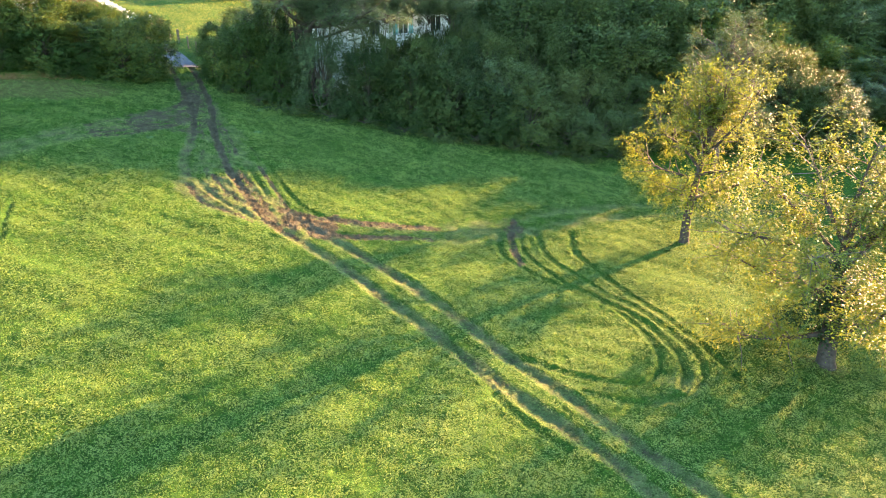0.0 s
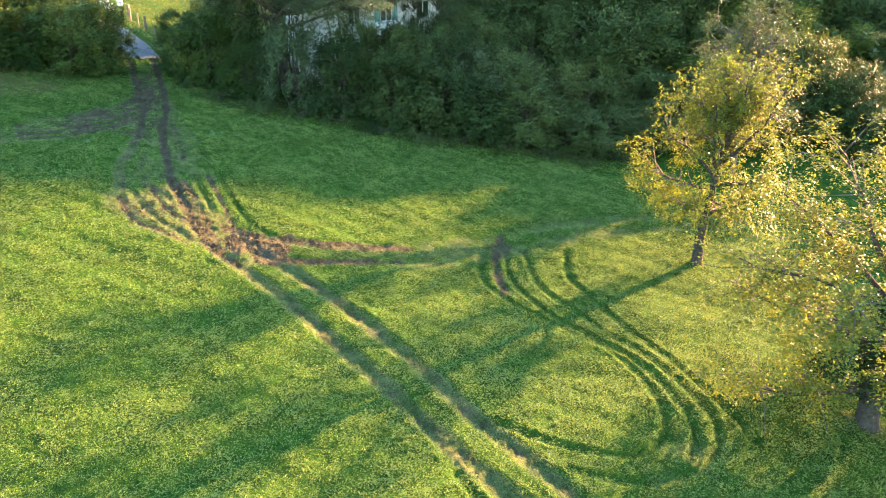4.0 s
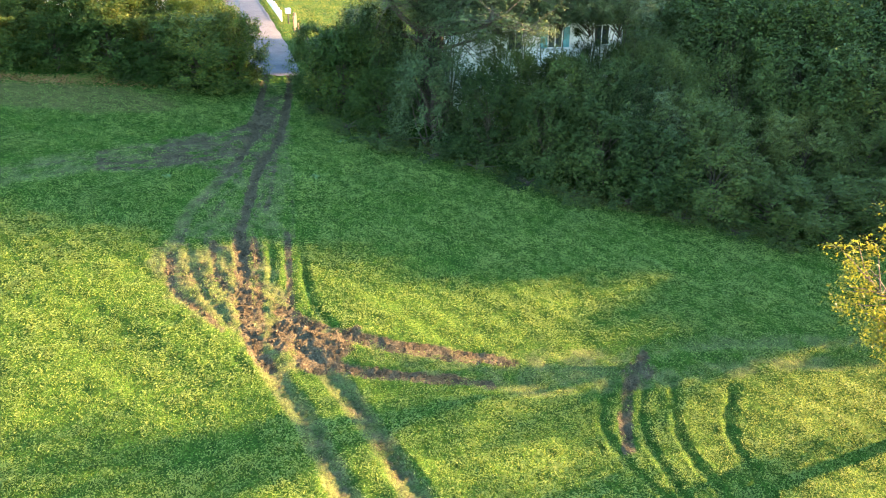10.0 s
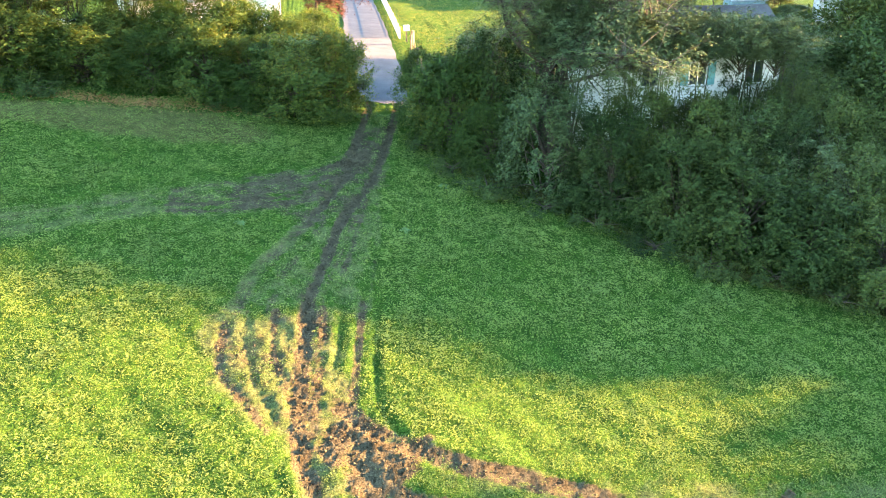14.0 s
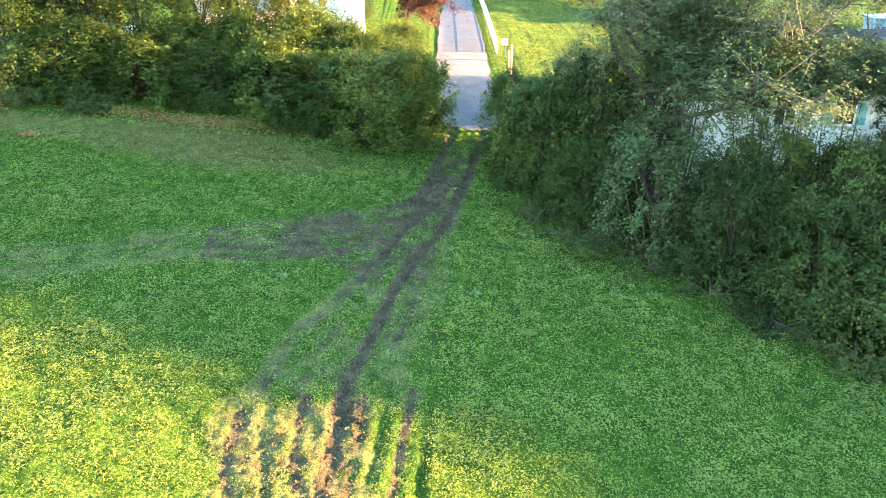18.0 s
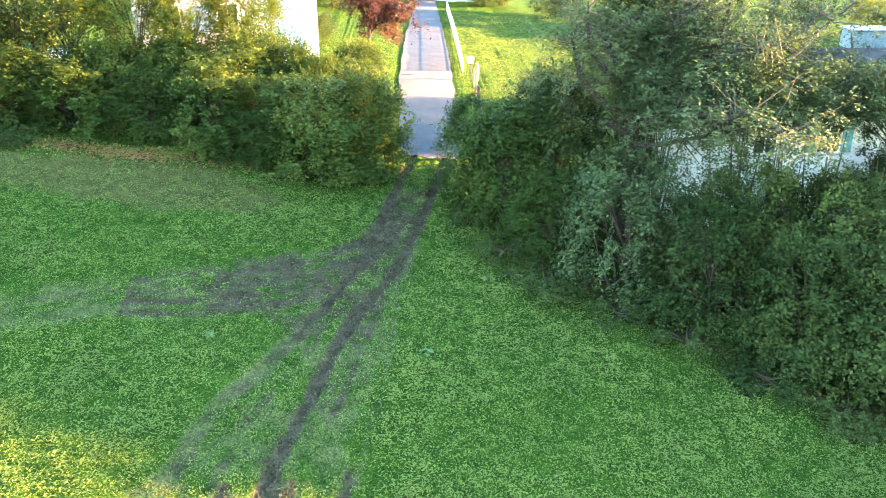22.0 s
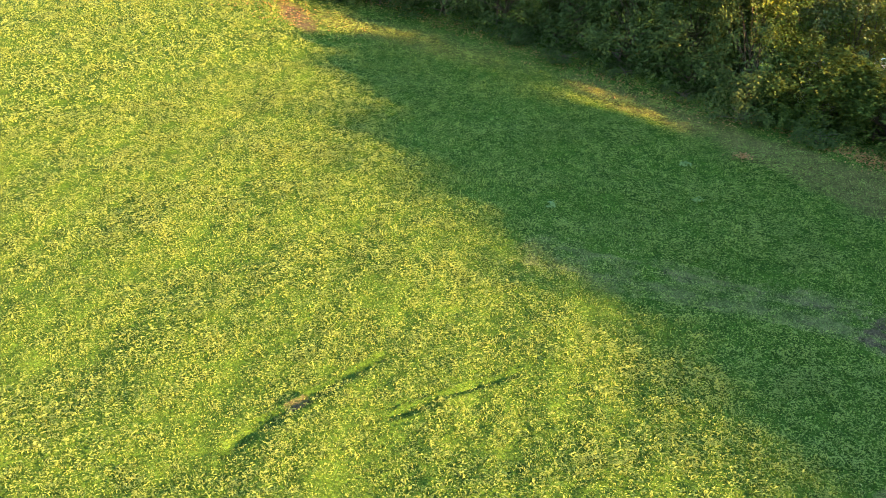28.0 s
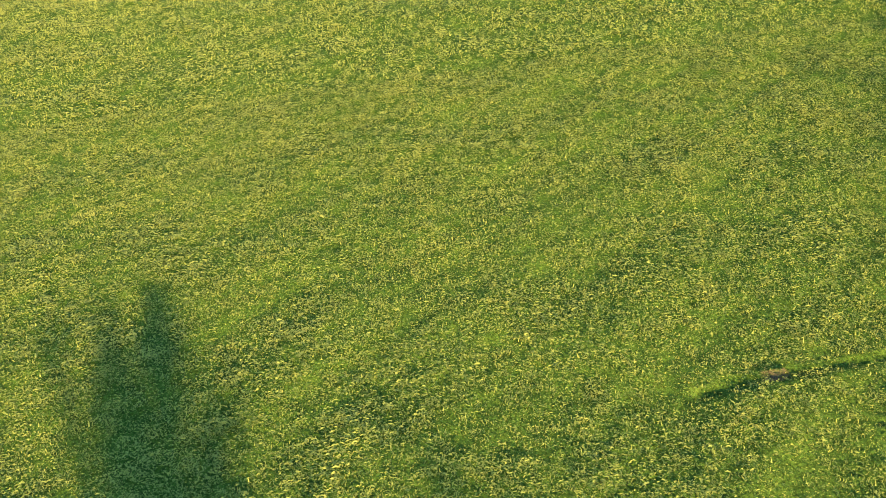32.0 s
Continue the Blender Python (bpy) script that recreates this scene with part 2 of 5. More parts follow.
def box(w, d, h, x=0.0, y=0.0, z=0.0, bevel=0.0):
    """A bevelled box with its base centre at x, y, z."""
    bm = bmesh.new()
    bmesh.ops.create_cube(bm, size=1.0, matrix=Matrix.Translation((x, y, z + h / 2)) @ Matrix.Diagonal((w, d, h, 1)))
    if bevel:
        bmesh.ops.bevel(bm, geom=bm.edges[:], offset=bevel, segments=1, affect="EDGES")
    return bm


def joined(*parts):
    out = parts[0]
    for other in parts[1:]:
        me = bpy.data.meshes.new("join")
        other.to_mesh(me)
        other.free()
        out.from_mesh(me)
        bpy.data.meshes.remove(me)
    return out


def tube(points, radii, sides=7):
    """Vertices and quads of a tapered tube through the points."""
    pts, n = np.asarray(points, float), len(points)
    verts, faces = [], []
    for i in range(n):
        d = pts[min(i + 1, n - 1)] - pts[max(i - 1, 0)]
        d /= np.linalg.norm(d) + 1e-9
        u = np.cross(d, (0.3, 1, 0.1))
        u /= np.linalg.norm(u) + 1e-9
        v = np.cross(d, u)
        a = np.arange(sides) * 2 * np.pi / sides
        verts.append(pts[i] + radii[i] * (np.cos(a)[:, None] * u + np.sin(a)[:, None] * v))
    for i in range(n - 1):
        for k in range(sides):
            j = (k + 1) % sides
            faces.append((i * sides + k, i * sides + j, (i + 1) * sides + j, (i + 1) * sides + k))
    return np.concatenate(verts), np.array(faces)


def tubes(name, lines, material, sides=7):
    vs, fs, base = [], [], 0
    for pts, radii in lines:
        v, f = tube(pts, radii, sides)
        vs.append(v)
        fs.append(f + base)
        base += len(v)
    return mesh_of(name, np.concatenate(vs), np.concatenate(fs), material, True)


def unit(v):
    return v / (np.linalg.norm(v, axis=-1, keepdims=True) + 1e-9)


def leaves(name, centres, out, size, material, droop=0.2, wide=0.55):
    """Leaves as folded quads: centres, the way each faces, their length."""
    n = len(centres)
    face = unit(out + rng.normal(0, 0.55, (n, 3)) + (0, 0, 0.7))
    along = unit(np.cross(face, rng.normal(0, 1, (n, 3))) + (0, 0, -droop))
    side = unit(np.cross(face, along))
    s = (size * rng.uniform(0.6, 1.3, n))[:, None]
    a, c = centres - along * s * 0.5, centres + along * s * 0.5
    b, d = centres + side * s * wide * 0.5 + face * s * 0.12, centres - side * s * wide * 0.5 + face * s * 0.12
    v = np.stack([a, b, c, d], 1).reshape(-1, 3)
    return mesh_of(name, v, np.arange(4 * n).reshape(-1, 4), material)


def sprays(name, clumps, middle, each, count, size, material, rise=0.25, droop=0.35, wide=0.55):
    """Leafy shoots: each clump bears shoots that grow outwards and hang at the tip, with leaves set in turn on both sides."""
    c = np.repeat(clumps[:, :3], each, 0)
    r = np.repeat(clumps[:, 3], each)[:, None]
    n = len(c)
    out = unit(c - middle)
    way = unit(out * 0.75 + rng.normal(0, 0.62, (n, 3)) + (0, 0, rise))
    start = c + rng.normal(0, 0.28, (n, 3)) * r
    length = r * rng.uniform(0.55, 1.25, (n, 1))
    side = unit(np.cross(way, (0.05, 0.02, 1.0)) + rng.normal(0, 0.18, (n, 3)))
    t = (np.arange(count) + 0.6) / count
    hand = np.where(np.arange(count) % 2, 1.0, -1.0)
    k = n * count
    s = (size * rng.uniform(0.65, 1.25, (n, count)) * (1.1 - 0.4 * t))[..., None]
    side, way = side[:, None], way[:, None]
    p = start[:, None] + way * length[:, None] * t[None, :, None] - np.array((0, 0, 1.0)) * droop * length[:, None] * (t ** 2)[None, :, None] + rng.normal(0, 0.25, (n, count, 3)) * s
    along = unit(side * hand[None, :, None] + way * 0.55 + rng.normal(0, 0.3, (n, count, 3)) - np.array((0, 0, 0.25)))
    face = unit(np.cross(along, np.cross(np.array((0, 0, 1.0)) + 0.5 * out[:, None] + rng.normal(0, 0.32, (n, count, 3)), along)))
    across = unit(np.cross(face, along))
    p, along, face, across, s = (a.reshape(k, -1) for a in (p + along * s * 0.4, along, face, across, s))
    p[:, 2] = np.maximum(p[:, 2], 0.05)
    v = np.stack([p - along * s * 0.5, p + across * s * wide * 0.5 + face * s * 0.12, p + along * s * 0.5, p - across * s * wide * 0.5 + face * s * 0.12], 1)
    return mesh_of(name, v.reshape(-1, 3), np.arange(4 * k).reshape(-1, 4), material)


# ---- ground ----
def gz(x, y):
    """Height of the land: a field falling to the east and the south, level gardens beyond the hedges."""
    x, y = np.asarray(x, float), np.asarray(y, float)
    yy = np.where(y < -4, y, np.where(y > 4, 0, -(y - 4) ** 2 / 16))
    fade = 1 - 0.5 * np.clip((y + 2) / 12, 0, 1)
    xx = np.where(x > 32, 32 + 14 * np.tanh((x - 32) / 14), x)
    xx = np.where(x < -60, -60 + 20 * np.tanh((x + 60) / 20), xx)
    z = -0.1226 * xx * fade + 0.0967 * np.maximum(yy, -120)
    for cx, cy, r, h in ((0, -23, 8, 0.5), (10, -40, 7, -0.65), (16, -60, 8, 0.5), (28, -25, 8, -0.4)):
        z = z + h * np.exp(-((x - cx) ** 2 + (y - cy) ** 2) / r ** 2)
    return z


def gp(x, y, up=0.0):
    return (x, y, float(gz(x, y)) + up)


# Wheel ruts: way on the plan, half width, depth, and how much mud and straw they leave.
RUTS = [
    ([(0.5, 0.2), (-0.1, -3.6), (-0.8, -7.2), (-1.4, -10.8), (-2.1, -14.4), (-3.0, -17.2), (-3.7, -18.9)], 0.24, 0.09, 1.05, 0.5),
    ([(-3.3, -18.0), (-4.4, -20.8), (-5.2, -22.6), (-6.1, -24.1), (-6.8, -26.0), (-7.2, -27.6)], 0.28, 0.03, 0.4, 0.8),
    ([(2.4, 0.2), (1.7, -4.2), (1.0, -7.6), (0.4, -10.6), (-0.4, -13.9), (-1.5, -17.0), (-2.4, -19.6), (-3.1, -22.8), (-3.7, -25.6), (-4.1, -27.5), (-4.2, -29.4)], 0.25, 0.10, 1.05, 0.5),
    ([(-4.1, -27.3), (-4.2, -29.4), (-4.4, -31.7), (-4.5, -33.8), (-4.5, -36.0), (-4.1, -37.6)], 0.32, 0.045, 0.85, 0.7),
    ([(-3.5, -27.6), (-3.6, -30.0), (-3.8, -32.6), (-4.1, -35.0)], 0.22, 0.03, 0.6, 0.6),
    ([(-4.2, -36.8), (-3.5, -39.5), (-2.9, -42.2), (-2.5, -45.0), (-2.1, -48.2), (-1.7, -51.4), (-1.3, -55.0), (-0.7, -58.3), (-0.2, -61.3), (0.2, -66.0), (0.8, -76.0)], 0.40, 0.11, 0.34, 0.9),
    ([(-2.6, -36.6), (-1.6, -38.6), (-0.9, -41.4), (-0.5, -43.6), (0.0, -47.0), (0.3, -50.0), (0.5, -53.0), (1.0, -56.2), (1.4, -59.6), (1.8, -62.5), (2.5, -66.0), (3.6, -76.0)], 0.40, 0.11, 0.36, 0.9),
    ([(-1.6, -50.1), (-1.9, -53.3), (-2.2, -55.8), (-1.9, -58.1), (-1.7, -59.8)], 0.22, 0.11, 0.0, 0.1),
    ([(-1.8, -27.1), (-2.1, -29.4), (-2.3, -30.9), (-2.5, -32.7), (-2.7, -34.1)], 0.18, 0.045, 0.65, 0.6),
    ([(-1.1, -27.0), (-1.4, -29.4), (-1.6, -31.7), (-1.6, -33.6), (-1.0, -34.8)], 0.16, 0.12, 0.1, 0.05),
    ([(-2.6, -26.6), (-2.8, -29.4), (-3.1, -31.3)], 0.2, 0.10, 0.2, 0.3),
    ([(-2.9, -33.6), (-1.8, -34.8), (-0.9, -35.4), (0.7, -36.2), (2.0, -36.5), (3.1, -36.7), (4.2, -37.0), (6.0, -37.5)], 0.34, 0.045, 0.85, 0.7),
    ([(-2.6, -34.3), (-1.4, -35.5), (0.2, -36.4), (2.0, -37.0), (4.5, -37.5)], 0.16, 0.05, 0.7, 0.5),
    ([(-2.6, -36.2), (-1.9, -37.1), (-1.2, -37.8), (-0.3, -38.2), (0.7, -38.4), (2.6, -38.7), (4.4, -39.0)], 0.32, 0.045, 0.85, 0.7),
    ([(-7.3, -28.6), (-7.5, -31.0), (-7.0, -32.4), (-6.2, -33.7), (-5.6, -34.9)], 0.20, 0.03, 0.65, 0.7),
    ([(-5.4, -27.8), (-5.5, -30.6), (-5.0, -32.4), (-4.6, -34.1)], 0.18, 0.03, 0.6, 0.7),
    ([(-6.5, -27.8), (-6.4, -30.6), (-5.9, -32.8), (-5.1, -35.0)], 0.18, 0.05, 0.35, 0.7),
    ([(6.0, -37.2), (8.8, -37.2), (11.8, -37.1), (15.0, -37.1), (20.1, -37.4), (27.0, -38.4), (40.0, -40.0)], 0.5, 0.05, 0.0, 0.58),
    ([(4.0, -38.7), (6.5, -39.2), (9.4, -39.1), (13.9, -38.9), (18.6, -39.1), (25.6, -39.7), (40.0, -42.0)], 0.5, 0.05, 0.05, 0.58),
    ([(10.2, -38.9), (9.1, -40.0), (8.1, -42.1), (8.0, -44.0), (8.5, -45.9), (9.1, -47.8), (9.7, -50.1), (9.5, -52.8), (8.6, -54.9), (7.5, -56.2), (5.8, -56.9), (4.0, -56.4), (2.5, -55.0), (1.2, -53.0)], 0.22, 0.13, 0.0, 0.2),
    ([(11.7, -39.0), (10.3, -41.0), (9.5, -43.0), (9.2, -46.1), (9.9, -49.0), (10.2, -52.0), (9.7, -54.8), (8.5, -57.0), (7.0, -57.9)], 0.22, 0.13, 0.0, 0.2),
    ([(12.9, -39.3), (11.3, -42.0), (10.8, -44.4), (10.8, -48.1), (11.1, -51.4), (10.8, -54.4), (10.0, -56.5), (8.8, -57.9), (7.1, -58.5), (5.3, -58.4), (3.4, -57.8), (2.0, -56.5)], 0.22, 0.13, 0.0, 0.2),
    ([(15.3, -40.3), (13.5, -42.3), (12.7, -45.1), (12.2, -48.3), (12.0, -51.3), (11.7, -54.3), (11.1, -56.7), (10.5, -58.3)], 0.22, 0.13, 0.0, 0.2),
    ([(12.7, -37.1), (10.6, -39.4), (9.2, -41.7), (8.5, -43.4)], 0.28, 0.08, 0.7, 0.4),
    ([(-21.0, -39.0), (-21.3, -37.0), (-21.4, -35.0), (-21.3, -32.3)], 0.15, 0.15, 0.3, 0.2),
    ([(-18.9, -34.2), (-18.2, -31.2), (-17.6, -29.5)], 0.13, 0.09, 0.0, 0.1),
]


def between(first, last, n, half, depth, mud, straw, seed):
    """Wheel marks spread evenly from one line to another, each with its own strength."""
    draw = random.Random(seed)
    a, b = np.array(first), np.array(last)
    for k in range(n):
        f = (k + 0.5) / n + draw.uniform(-0.25, 0.25) / n
        way = ((1 - f) * a + f * b).round(2).tolist()
        RUTS.append((way[:-1] if draw.random() < 0.5 else way, half * draw.uniform(0.6, 1.3), depth * draw.uniform(0.2, 1.0), mud * draw.uniform(0.2, 1.0), straw * draw.uniform(0.4, 1.0)))


# The fan of marks where vehicles swung from the driveway to the west.
between([(-0.6, -6.0), (-1.7, -10.4), (-3.1, -12.2), (-5.1, -13.4), (-7.6, -14.8), (-10.6, -16.2)],
        [(0.4, -9.0), (-1.4, -13.6), (-3.1, -17.2), (-5.0, -18.5), (-7.6, -18.8), (-10.8, -19.2)], 15, 0.24, 0.02, 0.8, 0.55, 4)
between([(-6.5, -14.2), (-10.4, -16.1), (-14.3, -17.8), (-18.5, -19.7), (-23.0, -22.0)],
        [(-6.5, -18.8), (-11.0, -19.4), (-14.5, -20.8), (-18.0, -22.7), (-22.0, -25.0)], 11, 0.2, 0.02, 0.36, 0.8, 7)
# Marks that run on from there into the field.
between([(0.2, -6.0), (-1.0, -10.5), (-2.6, -15.0), (-4.6, -20.6), (-6.4, -24.6), (-7.2, -28.0)],
        [(1.3, -6.0), (0.7, -11.0), (-0.3, -16.5), (-0.6, -21.5), (-1.1, -25.0), (-1.5, -27.5)], 13, 0.17, 0.02, 0.5, 0.6, 5)
# Churned ground between the deep ruts.
between([(-7.2, -28.4), (-7.0, -31.0), (-6.0, -33.4), (-4.9, -35.6), (-3.6, -37.4)],
        [(-3.0, -28.4), (-3.0, -31.0), (-2.9, -33.2), (-2.4, -35.0), (-1.2, -36.6)], 9, 0.22, 0.012, 0.4, 0.8, 6)
# Trodden or bare patches: centre, half axes, turn in degrees, mud, straw, brown.
PATCHES = [
    (3.0, -37.6, 4.5, 1.0, -8, 0.2, 0.55, 0), (8.5, -38.2, 4.0, 1.3, 0, 0.05, 0.6, 0), (11.6, -38.4, 1.3, 0.8, 40, 0.6, 0.6, 0), (20.0, -38.6, 9.0, 1.4, 2, 0.0, 0.4, 0),
    (-12.5, -7.4, 7.5, 3.0, -3, 0.05, 0.25, 0.85), (-20.0, -7.0, 6.0, 2.2, 0, 0.0, 0.2, 0.75), (-29.0, -6.8, 9.0, 1.8, 0, 0.0, 0.0, 0.65), (-48.0, -9.0, 14.0, 3.0, 10, 0.0, 0.1, 0.5), (-69.0, -45.0, 9.0, 3.5, 30, 0.0, 0.45, 0), (-57.0, -12.0, 5.0, 1.2, -20, 0.5, 0.3, 0.8),
    (7.0, -57.8, 3.6, 1.6, 5, 0.0, 0.45, 0), (2.7, -1.4, 0.8, 1.6, 0, 0.5, 0.5, 0),
    (16.2, -59.5, 1.6, 1.6, 0, 0.3, 0.3, 0.5), (9.0, -14.5, 7.5, 1.0, -42, 0.1, 0, 0.8), (22.0, -23.5, 11.0, 1.2, -22, 0.2, 0, 0.8), (-21.4, -36.0, 0.35, 0.6, 0, 0.5, 0.4, 0.4),
]
# Worn areas with uneven borders: outline on the plan, softness of the border, mud, straw.
ZONES = [
    ([(-0.6, -5.0), (-1.6, -9.6), (-3.1, -11.8), (-5.1, -13.1), (-7.4, -14.6), (-8.0, -18.2), (-5.4, -18.9), (-4.3, -19.4), (-5.2, -22.6), (-4.6, -22.8), (-3.2, -20.4), (-1.4, -18.4), (-0.2, -16.7), (0.7, -11.8), (1.4, -6.6), (1.6, -4.8)], 0.8, 0.46, 0.5),
    ([(0.5, -14.5), (-0.3, -18.0), (-0.6, -21.3), (-1.1, -25.1), (-1.5, -28.0), (-7.6, -28.0), (-6.9, -25.8), (-5.8, -23.4), (-4.2, -20.0), (-2.4, -17.0)], 0.7, 0.22, 0.55),
    ([(-6.5, -13.9), (-10.4, -15.8), (-14.3, -17.4), (-20.0, -19.9), (-24.0, -22.5), (-23.0, -25.0), (-17.1, -22.4), (-14.5, -21.0), (-11.0, -19.7), (-6.5, -19.0)], 0.9, 0.2, 0.5),
    ([(-8.2, -27.7), (-3.2, -27.7), (-2.8, -32.4), (-2.4, -33.6), (-0.9, -35.4), (-1.3, -37.1), (-3.0, -37.6), (-4.3, -36.8), (-5.4, -35.2), (-7.0, -33.9), (-8.0, -30.9)], 0.7, 0.34, 0.85),
    ([(-3.2, -33.9), (-1.8, -34.2), (-0.4, -35.4), (-0.9, -37.2), (-2.3, -37.6), (-3.0, -36.7), (-3.8, -35.6)], 0.4, 0.85, 0.4),
]


def spread_lines(lo, hi, step, far, grow=1.28):
    core = np.arange(lo, hi + step / 2, step)
    out, d = [], step
    while not out or out[-1] < far:
        d *= grow
        out.append((out[-1] if out else 0) + d)
    out = np.array(out)
    return np.concatenate([lo - out[::-1], core, hi + out])


GX, GY = spread_lines(-46, 34, 0.22, 2500), spread_lines(-74, 3, 0.22, 2500)
GX = np.concatenate([GX[GX < -19.9], np.arange(-19.8, 14, 0.13), GX[GX > 14.1]])
GY = np.concatenate([GY[GY < -61.9], np.arange(-61.8, -0.5, 0.16), GY[GY > -0.4]])
GX = np.concatenate([GX[GX < -112], np.arange(-112, -46.1, 0.6), GX[GX > -46.1]])


def value_noise(x, y, cell, seed):
    """Smooth random values 0 to 1 on a lattice."""
    u, v = np.asarray(x) / cell + 500, np.asarray(y) / cell + 500
    table = np.random.default_rng(seed).uniform(0, 1, (256, 256))
    i, j = np.floor(u).astype(int), np.floor(v).astype(int)
    f, g = u - i, v - j
    f, g = f * f * (3 - 2 * f), g * g * (3 - 2 * g)
    t = lambda a, b: table[a % 256, b % 256]
    return (t(i, j) * (1 - f) + t(i + 1, j) * f) * (1 - g) + (t(i, j + 1) * (1 - f) + t(i + 1, j + 1) * f) * g


def wear_at(x, y):
    """Sink, mud, straw and brown at places of the plan."""
    shape = x.shape
    x, y = x.ravel(), y.ravel()
    sink, mud, straw, brown = (np.zeros_like(x) for _ in range(4))
    wob = 0.12 * np.sin(x * 1.7 + 2 * np.sin(y * 0.9)) + 0.1 * np.sin(y * 2.3 + 1.5 * np.sin(x * 1.3))
    for way, half, depth, m, s in RUTS:
        w = np.array(way)
        near = (x > w[:, 0].min() - 2) & (x < w[:, 0].max() + 2) & (y > w[:, 1].min() - 2) & (y < w[:, 1].max() + 2)
        if not near.any():
            continue
        # Chaikin rounding of the way
        for _ in range(2):
            w = np.concatenate([w[:1], np.stack([0.75 * w[:-1] + 0.25 * w[1:], 0.25 * w[:-1] + 0.75 * w[1:]], 1).reshape(-1, 2), w[-1:]])
        px, py = x[near], y[near]
        best = np.full(px.shape, 1e9)
        for (ax, ay), (bx, by) in zip(w[:-1], w[1:]):
            dx, dy = bx - ax, by - ay
            k = np.clip(((px - ax) * dx + (py - ay) * dy) / (dx * dx + dy * dy + 1e-9), 0, 1)
            best = np.minimum(best, (px - ax - k * dx) ** 2 + (py - ay - k * dy) ** 2)
        d = np.sqrt(best) / half * (1 + 0.5 * wob[near])
        core = np.exp(-d ** 2)
        sink[near] += depth * core - depth * 0.45 * np.exp(-((d - 1.7) / 0.5) ** 2)
        mud[near] = np.maximum(mud[near], m * np.exp(-(d / 1.15) ** 4))
        straw[near] = np.maximum(straw[near], s * np.exp(-(d / 1.5) ** 4))
    for cx, cy, rx, ry, turn, m, s, b in PATCHES:
        c, q = math.cos(radians(turn)), math.sin(radians(turn))
        u, v = ((x - cx) * c + (y - cy) * q) / rx, (-(x - cx) * q + (y - cy) * c) / ry
        f = np.exp(-((u * u + v * v) * (1 + 1.2 * wob)) ** 2)
        mud, straw, brown = np.maximum(mud, m * f), np.maximum(straw, s * f), np.maximum(brown, b * f)
    for outline, soft, m, s in ZONES:
        w = np.array(outline)
        near = (x > w[:, 0].min() - 2) & (x < w[:, 0].max() + 2) & (y > w[:, 1].min() - 2) & (y < w[:, 1].max() + 2)
        if not near.any():
            continue
        px, py = x[near], y[near]
        best, odd = np.full(px.shape, 1e9), np.zeros(px.shape, bool)
        for (ax, ay), (bx, by) in zip(w, np.roll(w, -1, 0)):
            dx, dy = bx - ax, by - ay
            k = np.clip(((px - ax) * dx + (py - ay) * dy) / (dx * dx + dy * dy + 1e-9), 0, 1)
            best = np.minimum(best, (px - ax - k * dx) ** 2 + (py - ay - k * dy) ** 2)
            odd ^= ((ay > py) != (by > py)) & (px < dx * (py - ay) / (dy + 1e-12) + ax)
        d = np.where(odd, 1, -1) * np.sqrt(best) + 1.1 * (value_noise(px, py, 0.7, 15) - 0.5) + 1.0 * (value_noise(px, py, 2.1, 16) - 0.5)
        f = np.clip(0.5 + d / (2 * soft), 0, 1)
        mud[near], straw[near] = np.maximum(mud[near], m * f), np.maximum(straw[near], s * f)
    broken = 0.55 * value_noise(x, y, 0.4, 11) + 0.45 * value_noise(x, y, 1.3, 12)
    mud = mud * np.clip(0.3 + 1.35 * broken, 0, 1.25)
    straw = straw * np.clip(0.5 + 0.9 * value_noise(x, y, 0.8, 13), 0, 1.1)
    sink = sink * (0.8 + 0.4 * value_noise(x, y, 0.7, 14))
    return sink.reshape(shape), mud.reshape(shape), straw.reshape(shape), brown.reshape(shape)


def lumps(x, y):
    """Small unevenness of the turf."""
    return 0.05 * np.sin(x * 0.9 + 1.3 * np.sin(y * 0.5)) + 0.04 * np.sin(y * 1.1 + 1.7 * np.sin(x * 0.7)) + 0.02 * np.sin(x * 3.1 + y * 2.3)


mx, my = np.meshgrid(GX, GY)
SINK, MUD, STRAW, BROWN = wear_at(mx, my)
inside = (np.abs(mx) < 80) & (np.abs(my + 20) < 90)
rough = rng.normal(0, 1, mx.shape) * np.where(inside, 0.02 + 0.028 * MUD, 0)
off_road = np.clip((np.maximum(np.abs(mx - 1.9) - 2.2, -my)) / 0.5, 0, 1)
HEIGHT = gz(mx, my) - SINK + rough + (lumps(mx, my) * inside) * off_road - 0.06 * (1 - off_road)
nx, ny = len(GX), len(GY)
idx = np.arange(nx * ny).reshape(ny, nx)
quads = np.stack([idx[:-1, :-1], idx[:-1, 1:], idx[1:, 1:], idx[1:, :-1]], -1).reshape(-1, 4)
ground_me = mesh_of("ground", np.stack([mx, my, HEIGHT], -1).reshape(-1, 3), quads, GROUND, True)
for key, field in (("mud", MUD), ("straw", STRAW), ("brown", BROWN)):
    ground_me.attributes.new(key, "FLOAT", "POINT").data.foreach_set("value", field.astype(np.float32).ravel())
tagged(new("ground", ground_me), "grassy field with muddy wheel ruts and trodden straw", "ground", kind="structure")


